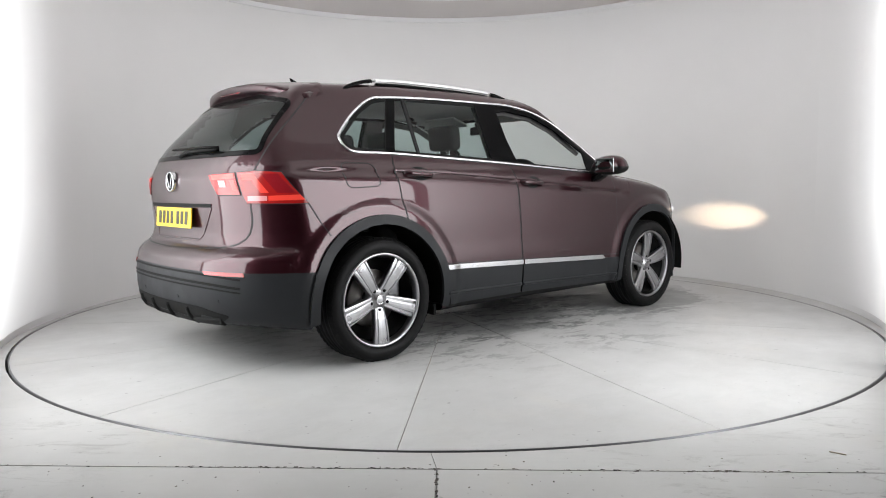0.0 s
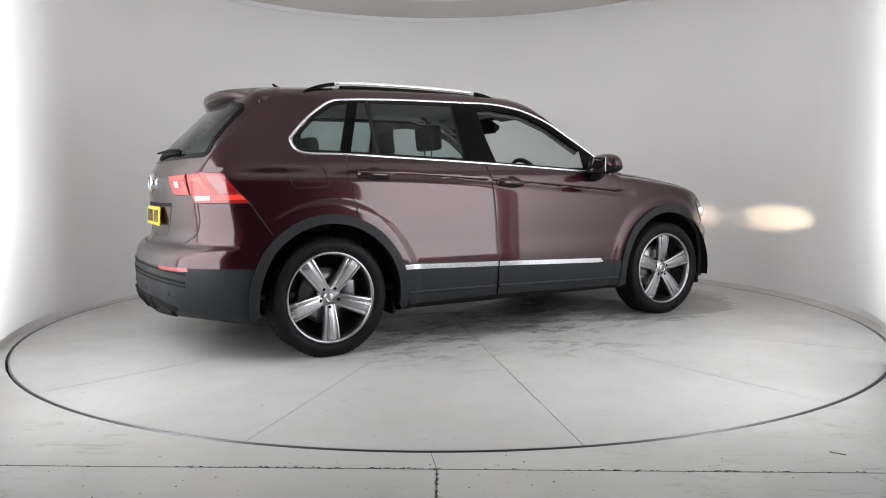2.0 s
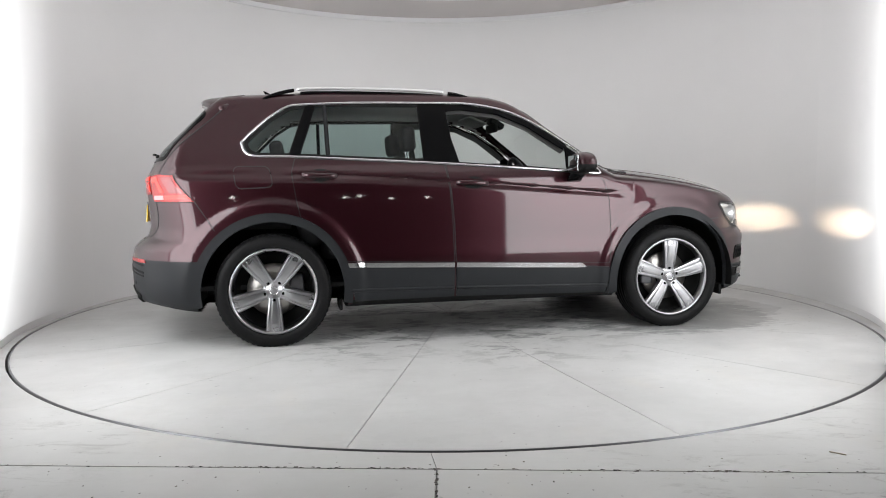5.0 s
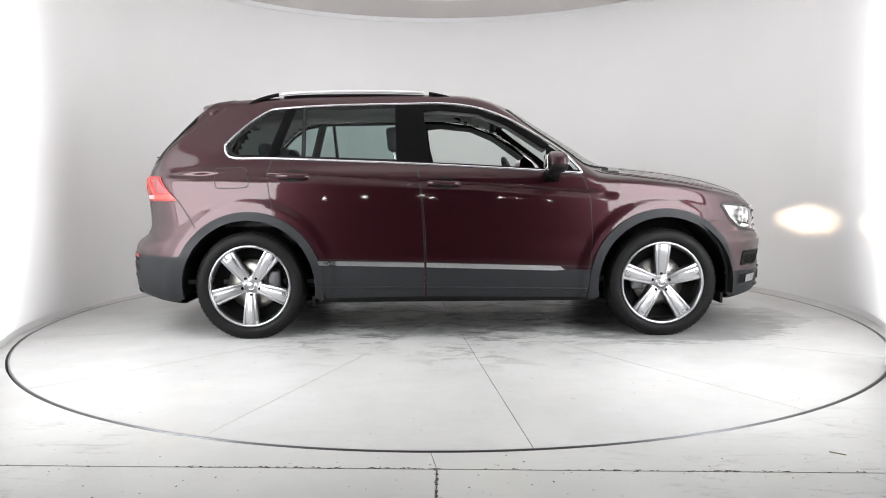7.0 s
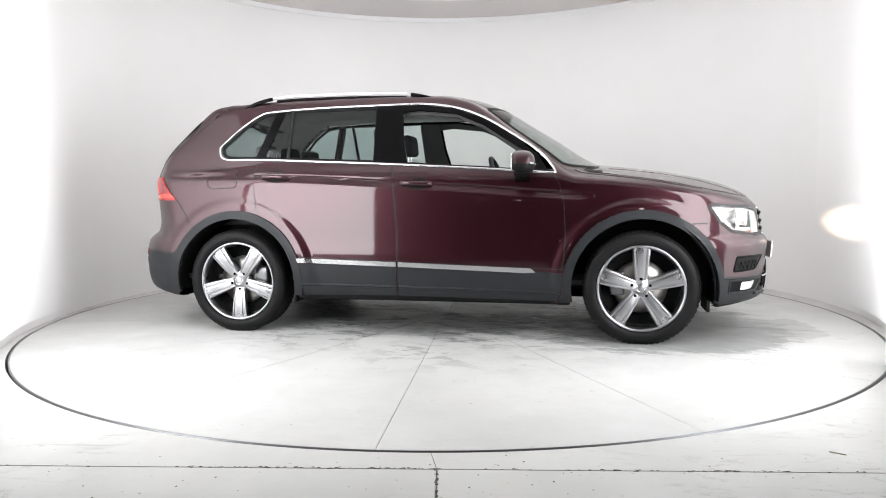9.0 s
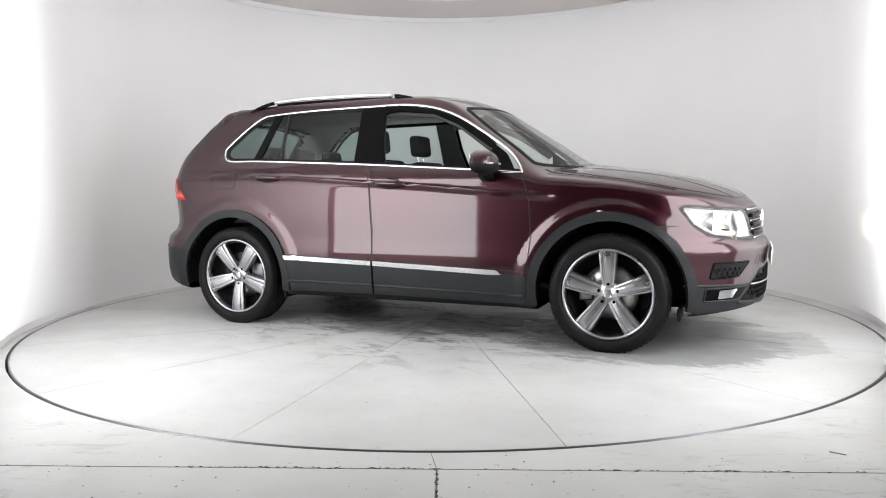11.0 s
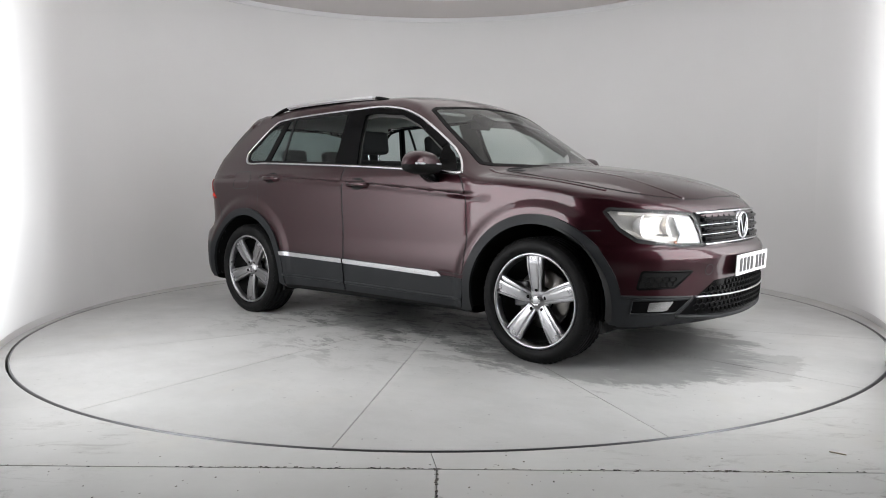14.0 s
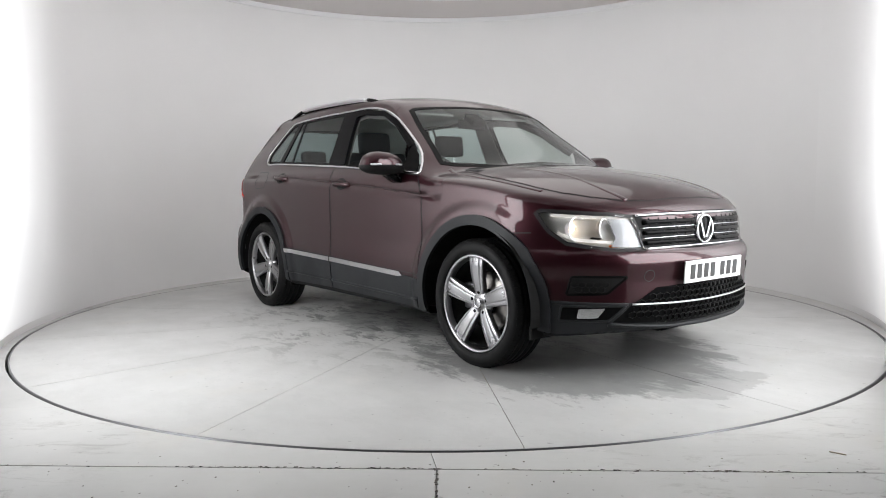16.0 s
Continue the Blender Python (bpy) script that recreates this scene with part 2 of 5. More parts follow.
def sweep(path, across, up, width, height, closed=False, rounded=True, n=6):
    """A strip along a path: across and up are unit vectors for each point."""
    path, across, up = (np.asarray(v, float) for v in (path, across, up))
    if rounded:
        ring = [(math.cos(t) * width / 2, math.sin(t) * height) for t in np.linspace(0, math.pi, n + 1)] + [(-width / 2, -height * 0.6), (width / 2, -height * 0.6)]
    else:
        ring = [(width / 2, -height * 0.5), (width / 2, height), (-width / 2, height), (-width / 2, -height * 0.5)]
    k, m, verts, faces = len(ring), len(path), [], []
    for p, a, u in zip(path, across, up):
        verts += [p + a * s + u * t for s, t in ring]
    for i in range(m if closed else m - 1):
        j = (i + 1) % m
        for q in range(k):
            r = (q + 1) % k
            faces.append((i * k + q, i * k + r, j * k + r, j * k + q))
    if not closed:
        faces += [tuple(range(k)), tuple(range((m - 1) * k, m * k))[::-1]]
    bm = bmesh.new()
    vs = [bm.verts.new(v) for v in verts]
    for f in faces:
        bm.faces.new([vs[i] for i in f])
    bmesh.ops.recalc_face_normals(bm, faces=bm.faces)
    if rounded:
        smooth(bm)
    return bm


def dense(points, step, closed=True):
    out, pts = [], [np.array(p, float) for p in points]
    for a, b in zip(pts, pts[1:] + pts[:1] if closed else pts[1:]):
        k = max(1, int(np.ceil(np.linalg.norm(b - a) / step)))
        out += [a + (b - a) * i / k for i in range(k)]
    return out if closed else out + [pts[-1]]


def rounded(points, r=0.02, n=5, closed=True):
    """Rounds the corners of an outline."""
    pts, out = [np.array(p, float) for p in points], []
    for i, p in enumerate(pts):
        if not closed and i in (0, len(pts) - 1):
            out.append(p)
            continue
        a, b = pts[i - 1] - p, pts[(i + 1) % len(pts)] - p
        la, lb = np.linalg.norm(a), np.linalg.norm(b)
        k = min(r, la * 0.45, lb * 0.45)
        s, e = p + a / la * k, p + b / lb * k
        out += [(1 - t) ** 2 * s + 2 * t * (1 - t) * p + t * t * e for t in np.linspace(0, 1, n)]
    return out


def spline(points, step=0.02, closed=False):
    """A smooth curve through points."""
    p = [np.array(q, float) for q in points]
    n, out = len(p), []
    for i in range(n if closed else n - 1):
        p0, p1, p2, p3 = (p[(i + k) % n] if closed else p[min(max(i + k, 0), n - 1)] for k in (-1, 0, 1, 2))
        k = max(2, int(np.linalg.norm(p2 - p1) / step))
        for t in np.arange(k) / k:
            out.append(0.5 * (2 * p1 + (p2 - p0) * t + (2 * p0 - 5 * p1 + 4 * p2 - p3) * t * t + (3 * p1 - p0 - 3 * p2 + p3) * t ** 3))
    return out if closed else out + [p[-1]]


def within(px, py, poly):
    inside, n = np.zeros(len(px), bool), len(poly)
    for i in range(n):
        (x0, y0), (x1, y1) = poly[i], poly[(i + 1) % n]
        if y0 == y1:
            continue
        inside ^= ((y0 > py) != (y1 > py)) & (px < (x1 - x0) * (py - y0) / (y1 - y0) + x0)
    return inside


# ---- the car's outer surface: x forward, y left, z up, ground at 0 ----
def curve(pts):
    xs, ys = np.array([p[0] for p in pts], float), np.array([p[1] for p in pts], float)
    d = np.diff(ys) / np.diff(xs)
    m = np.concatenate([[d[0]], np.where(d[1:] * d[:-1] > 0, 2 * d[1:] * d[:-1] / np.where(d[1:] + d[:-1] == 0, 1, d[1:] + d[:-1]), 0), [d[-1]]])

    def at(x):
        x = np.clip(x, xs[0], xs[-1])
        i = np.clip(np.searchsorted(xs, x) - 1, 0, len(xs) - 2)
        h = xs[i + 1] - xs[i]
        t = (x - xs[i]) / h
        return ((2 * t ** 3 - 3 * t ** 2 + 1) * ys[i] + (t ** 3 - 2 * t ** 2 + t) * h * m[i]
                + (3 * t ** 2 - 2 * t ** 3) * ys[i + 1] + (t ** 3 - t ** 2) * h * m[i + 1])
    return at


def ramp(x, a, b):
    t = np.clip((x - a) / (b - a), 0, 1)
    return t * t * (3 - 2 * t)


TOP = curve([(-2.4, 1.53), (-1.65, 1.597), (-1.4, 1.612), (-0.95, 1.634), (-0.4, 1.64), (0.05, 1.625), (0.25, 1.592), (0.44, 1.515), (0.64, 1.392),
             (0.84, 1.268), (1.03, 1.145), (1.1, 1.118), (1.3, 1.098), (1.6, 1.058), (1.86, 0.999), (2.02, 0.938), (2.1, 0.888), (2.3, 0.78)])
SIDE = curve([(0.1, 0.80), (0.2, 0.84), (0.3, 0.875), (0.45, 0.89), (0.52, 0.892), (0.65, 0.884), (0.8, 0.882), (0.95, 0.876), (1.03, 0.866), (1.07, 0.848),
              (1.12, 0.812), (1.25, 0.752), (1.4, 0.69), (1.53, 0.632), (1.7, 0.55)])
NOSE = curve([(0.15, 2.1), (0.22, 2.165), (0.28, 2.19), (0.4, 2.2), (0.5, 2.2), (0.6, 2.212), (0.64, 2.195), (0.67, 2.165), (0.8, 2.15), (0.85, 2.13), (1.0, 2.06), (1.7, 1.9)])
TAIL = curve([(0.15, -2.05), (0.22, -2.17), (0.3, -2.245), (0.4, -2.268), (0.5, -2.27), (0.6, -2.255), (0.64, -2.225), (0.68, -2.17), (0.75, -2.15), (0.9, -2.16),
              (1.02, -2.165), (1.08, -2.145), (1.2, -2.075), (1.35, -1.93), (1.5, -1.775), (1.58, -1.69), (1.75, -1.5)])
LINE = curve([(-2.2, 1.083), (-1.47, 1.067), (-0.9, 1.055), (-0.24, 1.016), (0.15, 0.991), (0.84, 0.935), (1.03, 0.922), (2.2, 0.82)])
SOFT = 0.016


def half_width(x, z):
    y = SIDE(z)
    y = y - 0.05 * ramp(x, 0.9, 2.0) * ramp(z, 0.5, 1.0) - 0.03 * ramp(-x, 1.0, 2.1) * ramp(z, 0.45, 0.9)
    y = y - 0.05 * ramp(-x, 0.9, 1.9) * ramp(z, 1.1, 1.5)
    s = (z - LINE(x)) / 0.02
    fade = ramp(x, -2.2, -1.9) * (1 - ramp(x, 0.95, 1.06))
    y = y - 0.014 * fade * np.where(s > 0, np.exp(-(s / 0.32) ** 2), np.exp(-(s / 1.4) ** 2))
    for cx, r0 in ((1.34, 0.545), (-1.34, 0.56)):
        r = np.hypot(x - cx, z - 0.345)
        y = y + 0.016 * (1 - ramp(r, r0 - 0.04, r0 + 0.03))
    return y


def outside(x, y, z):
    a = np.abs(y)
    front, rear = ramp(x, 0.0, 0.5), ramp(-x, 1.2, 1.7)
    xe = x + 0.23 * a * a * front - 0.1 * a * a * rear
    slope = np.where((x > 0.3) & (x < 1.05), 0.85, 1.0)
    f = [(z - TOP(xe) + 0.11 * a * a) * slope,
         a - half_width(x, z),
         x - NOSE(z) + 0.3 * a ** 2 + 0.7 * a ** 6,
         (TAIL(z) + 0.16 * a ** 2 + 0.5 * a ** 6 - x) * np.where(z > 1.1, 0.75, 1.0),
         0.225 + 0.025 * ramp(x, 1.75, 2.1) + 0.04 * ramp(-x, 1.7, 2.1) - z]
    top = np.maximum.reduce(f)
    return top + SOFT * np.log(sum(np.exp((g - top) / SOFT) for g in f))


def normals(p):
    e, n = 0.004, np.empty_like(p)
    for i in range(3):
        d = np.zeros(3)
        d[i] = e
        n[:, i] = outside(*(p + d).T) - outside(*(p - d).T)
    return n / np.maximum(np.linalg.norm(n, axis=1), 1e-9)[:, None]


def meet(p, d, far=2.6, steps=90, level=0.0):
    """The first place where rays from p along d enter the body."""
    p, d = np.asarray(p, float), np.asarray(d, float)
    d = np.broadcast_to(d, p.shape)
    lo, hi, found = np.zeros(len(p)), np.full(len(p), far), np.zeros(len(p), bool)
    for s in np.linspace(0, far, steps)[1:]:
        inside = outside(*(p + s * d).T) < level
        hit = inside & ~found
        hi[hit], found = s, found | inside
        lo[~found] = s
    for _ in range(22):
        mid = (lo + hi) / 2
        inside = outside(*(p + mid[:, None] * d).T) < level
        hi, lo = np.where(inside, mid, hi), np.where(inside, lo, mid)
    return p + hi[:, None] * d


# views from which outlines are laid on the body: origin, right, up, way in
R2 = math.sqrt(0.5)
VIEW = {"side": ((0, -1.4, 0), (1, 0, 0), (0, 0, 1), (0, 1, 0)),
        "front": ((2.8, 0, 0), (0, 1, 0), (0, 0, 1), (-1, 0, 0)),
        "rear": ((-2.9, 0, 0), (0, -1, 0), (0, 0, 1), (1, 0, 0)),
        "top": ((0, 0, 2.2), (1, 0, 0), (0, 1, 0), (0, 0, -1)),
        "front_corner": ((2.2, -2.2, 0), (R2, R2, 0), (0, 0, 1), (-R2, R2, 0)),
        "rear_corner": ((-2.2, -2.2, 0), (R2, -R2, 0), (0, 0, 1), (R2, R2, 0))}


def seen_from(view, p):
    o, u, v, _ = (np.array(k, float) for k in VIEW[view])
    q = np.array(p, float) - o
    return (q @ u, q @ v)


def lay(view, uv):
    o, u, v, d = (np.array(k, float) for k in VIEW[view])
    uv = np.asarray(uv, float)
    q = meet(o + uv[:, :1] * u + uv[:, 1:] * v, d)
    return q, normals(q)


def patch(view, outline, step=0.03, lift=0.0, thick=0.004, follow=None, rows=None):
    """A panel with the given outline, laid on the body, with edges that reach inwards."""
    from mathutils.geometry import delaunay_2d_cdt
    rim = dense(outline, step)
    n = len(rim)
    lo, hi = np.min(rim, axis=0), np.max(rim, axis=0)
    gx, gy = np.meshgrid(np.arange(lo[0] + step / 2, hi[0], step), np.arange(lo[1] + step / 2, hi[1], step))
    gx, gy = gx.ravel(), gy.ravel()
    if rows:
        line, offs = rows
        clear = (gy > line(gx) + max(offs) + 0.006) | (gy < line(gx) + min(offs) - 0.006)
        rx = np.arange(lo[0], hi[0], 0.02)
        gx = np.concatenate([gx[clear], np.tile(rx, len(offs))])
        gy = np.concatenate([gy[clear], np.concatenate([line(rx) + o for o in offs])])
    keep = within(gx, gy, [tuple(p) for p in rim])
    arr = np.array(rim)
    if keep.any():
        near = np.min(np.hypot(gx[keep][:, None] - arr[:, 0], gy[keep][:, None] - arr[:, 1]), axis=1)
        inner = np.stack([gx[keep], gy[keep]], 1)[near > (step * 0.45 if not rows else 0.004)]
    else:
        inner = np.empty((0, 2))
    pts = [Vector(p) for p in [*rim, *inner]]
    vs, _, fs, _, _, _ = delaunay_2d_cdt(pts, [(i, (i + 1) % n) for i in range(n)], [], 1, 1e-6)
    uv = np.array([tuple(v) for v in vs])
    q, nv = (follow or lay)(view, uv)
    top = q + nv * (lift + thick)
    faces = []
    for f in fs:
        a, b, c = (top[i] for i in f[:3])
        k = np.dot(np.cross(b - a, c - a), nv[f[0]])
        faces.append(tuple(f) if k > 0 else tuple(reversed(f)))
    rq, rn = (follow or lay)(view, arr)
    up, down = rq + rn * (lift + thick), rq + rn * (lift - 0.006)
    base = len(top)
    tang = np.roll(rq, -1, 0) - np.roll(rq, 1, 0)
    out = np.cross(tang, rn)
    out /= np.maximum(np.linalg.norm(out, axis=1), 1e-9)[:, None]
    area = 0.5 * sum(arr[i - 1, 0] * arr[i, 1] - arr[i, 0] * arr[i - 1, 1] for i in range(n))
    o, u, v, d = (np.array(k, float) for k in VIEW[view])
    turn = 1 if area * np.dot(np.cross(u, v), -d) > 0 else -1
    for i in range(n):
        j = (i + 1) % n
        f = (base + i, base + n + i, base + n + j, base + j)
        faces.append(f if turn > 0 else f[::-1])
    verts = np.concatenate([top, up, down])
    return mesh(verts, faces, np.concatenate([nv, out * turn, out * turn]))


def strip(view, path, width, height, lift=0.0, closed=False, is_round=True, step=0.02):
    """A trim strip that follows a path on the body."""
    uv = dense(path, step, closed)
    q, nv = lay(view, uv)
    t = np.roll(q, -1, 0) - np.roll(q, 1, 0)
    if not closed:
        t[0], t[-1] = q[1] - q[0], q[-1] - q[-2]
    a = np.cross(t, nv)
    a /= np.maximum(np.linalg.norm(a, axis=1), 1e-9)[:, None]
    bm = sweep(q + nv * lift, a, nv, width, height, closed, is_round)
    data = bpy.data.meshes.new("strip")
    bm.to_mesh(data)
    bm.free()
    return data


def side(*pts):
    return [(x, z) for x, z in pts]


# ---- the car's outlines, in its own metres ----
DLO = spline(side((-1.515, 1.262), (-1.495, 1.205), (-1.43, 1.176), (-1.2, 1.172), (-0.77, 1.153), (-0.25, 1.128), (0.345, 1.092), (0.60, 1.074), (0.79, 1.060)), 0.02) + \
    spline(side((0.815, 1.062), (0.80, 1.095), (0.71, 1.196), (0.526, 1.322), (0.339, 1.432), (0.154, 1.5), (-0.068, 1.532), (-0.326, 1.532), (-0.768, 1.526), (-1.12, 1.51), (-1.235, 1.492),
                 (-1.36, 1.412), (-1.47, 1.313)), 0.02)
SCREEN = spline([(-0.715, 1.12), (-0.66, 1.28), (-0.585, 1.478)], 0.03) + spline([(-0.54, 1.495), (-0.3, 1.512), (0, 1.52), (0.3, 1.512), (0.54, 1.495)], 0.05) + \
    spline([(0.585, 1.478), (0.66, 1.28), (0.715, 1.12)], 0.03) + spline([(0.66, 1.108), (0.3, 1.10), (0, 1.098), (-0.3, 1.10), (-0.66, 1.108)], 0.05)
BACKLIGHT = rounded([(-0.69, 1.165), (-0.4, 1.158), (0, 1.156), (0.4, 1.158), (0.69, 1.165), (0.595, 1.452), (0.3, 1.5), (-0.3, 1.5), (-0.595, 1.452)], 0.035)
HEADLIGHT = [(1.735, -0.815, 0.842), (1.755, -0.80, 0.856), (1.88, -0.719, 0.846), (2.006, -0.575, 0.836), (2.062, -0.481, 0.823), (2.09, -0.451, 0.739), (2.11, -0.433, 0.66),
             (2.04, -0.58, 0.662), (1.976, -0.659, 0.674), (1.88, -0.745, 0.694), (1.80, -0.79, 0.754)]
HEADLIGHT = [seen_from("front_corner", p) for p in HEADLIGHT]
ARCH_F, ARCH_R, HUB = 1.345, -1.337, 0.345


# ---- body shell ----
def shell(level=0.0, nphi=270, nx=310, nend=84):
    x0, x1, z0 = -1.5, 1.45, 0.74
    starts, ways = [], []
    for i in range(nend):
        b = math.pi / 2 * (1 - i / nend)
        starts.append((x0, -math.sin(b), math.cos(b)))
    for i in range(nx + 1):
        starts.append((x0 + (x1 - x0) * i / nx, 0, 1))
    for i in range(1, nend + 1):
        b = math.pi / 2 * i / nend
        starts.append((x1, math.sin(b), math.cos(b)))
    rows = np.array(starts)
    phi = np.linspace(0, 2 * math.pi, nphi, endpoint=False) + 0.5 * math.pi / nphi
    p = np.zeros((len(rows), nphi, 3))
    d = np.zeros_like(p)
    p[:, :, 0], p[:, :, 2] = rows[:, :1], z0
    d[:, :, 0] = rows[:, 1:2]
    d[:, :, 1] = rows[:, 2:3] * np.cos(phi)
    d[:, :, 2] = rows[:, 2:3] * np.sin(phi)
    p, d = p.reshape(-1, 3), d.reshape(-1, 3)
    lo, hi = np.zeros(len(p)), np.full(len(p), 1.6)
    for _ in range(26):
        mid = (lo + hi) / 2
        inner = outside(*(p + mid[:, None] * d).T) < level
        lo, hi = np.where(inner, mid, lo), np.where(inner, hi, mid)
    q = p + lo[:, None] * d
    m = len(rows)
    i, j = np.meshgrid(np.arange(m - 1), np.arange(nphi), indexing="ij")
    k = (j + 1) % nphi
    faces = np.stack([i * nphi + j, i * nphi + k, (i + 1) * nphi + k, (i + 1) * nphi + j], -1).reshape(-1, 4)
    return q, faces


def in_openings(c, n):
    """Where the shell is cut away: windows, screens and wheel arches."""
    x, y, z = c.T
    a = np.abs(y)
    cut = within(x, z, [tuple(p) for p in DLO]) & (a > 0.4) & (np.abs(n[:, 1]) > 0.3)
    cut |= within(y, z, [tuple(p) for p in SCREEN]) & (x > 0.2) & (n[:, 0] > 0.25)
    cut |= within(y, z, [tuple(p) for p in BACKLIGHT]) & (x < -1.3) & (n[:, 0] < -0.25)
    o, u, v, _ = (np.array(k, float) for k in VIEW["front_corner"])
    m = np.stack([x, -a, z], 1) - o
    cut |= within(m @ u, m @ v, HEADLIGHT) & (x > 1.5) & (n[:, 0] > 0.1)
    for cx in (ARCH_F, ARCH_R):
        cut |= (np.hypot(x - cx, z - HUB) < 0.455) & (a > 0.45)
        cut |= (np.abs(x - cx) < 0.44) & (z < 0.34) & (a > 0.45)
    return cut


def build_shell(car):
    q, faces = shell()
    bm = bmesh.new()
    vs = [bm.verts.new(v) for v in q]
    for f in faces:
        bm.faces.new([vs[i] for i in f])
    for co, no in (((-2, 0, 0.548), (0.02, 0, 1)), ((2, 0, 0.405), (0, 0, 1)), ((0, 0, 0.245), (0, 0, 1))):
        bmesh.ops.bisect_plane(bm, geom=[*bm.verts, *bm.edges, *bm.faces], plane_co=co, plane_no=no, dist=1e-5)
    bmesh.ops.remove_doubles(bm, verts=bm.verts, dist=0.0004)
    bm.verts.index_update()
    q = np.array([v.co for v in bm.verts])
    faces = [[v.index for v in f.verts] for f in bm.faces]
    bm.free()
    cen = np.array([q[f].mean(axis=0) for f in faces])
    cn = normals(cen)
    cut = in_openings(cen, cn)
    x, y, z = cen.T
    kind = np.zeros(len(faces), int)
    kind[(x < -1.62) & (z < 0.548 - 0.02 * (x + 2)) & (z > 0.245)] = 1
    kind[(x > 1.6) & (z < 0.405)] = 2
    kind[(z < 0.245) | ((cn[:, 2] < -0.8) & (z < 0.32))] = 3
    nv = normals(q)
    for k, (name, mat, label) in enumerate((("body", PAINT, "dark aubergine metallic painted body shell"), ("rear_bumper_cladding", PLASTIC, "grey plastic lower rear bumper"),
                                            ("front_bumper_cladding", PLASTIC, "grey plastic lower front bumper"), ("underbody", MATT, "black underbody"))):
        sel = [faces[i] for i in np.nonzero((kind == k) & ~cut)[0]]
        used = sorted({i for f in sel for i in f})
        index = {v: i for i, v in enumerate(used)}
        part(name, mesh(q[used], [[index[i] for i in f] for f in sel], nv[used]), mat, car, label)
    # lining inside the cabin
    q, faces = shell(-0.035, 200, 210, 40)
    cen = q[faces].mean(axis=1)
    cn = normals(cen)
    cut = in_openings(cen, cn) | (cen[:, 0] > 1.3) | (cen[:, 0] < -2.05)
    for name, mat, sel in (("headliner", HEADLINER, cen[:, 2] > 1.14), ("cabin_lining", DASH, cen[:, 2] <= 1.14)):
        part(name, mesh(q, faces[sel & ~cut][:, ::-1]), mat, car)


def arc(cx, r, a0, a1, n=30, zc=HUB):
    return [(cx + r * math.cos(radians(t)), zc + r * math.sin(radians(t))) for t in np.linspace(a0, a1, n)]


def mesh_box(x, y, z, w, d, h):
    data = bpy.data.meshes.new("block")
    bm = box(w, d, h, (x, y, z), 0.006)
    bm.to_mesh(data)
    bm.free()
    return data


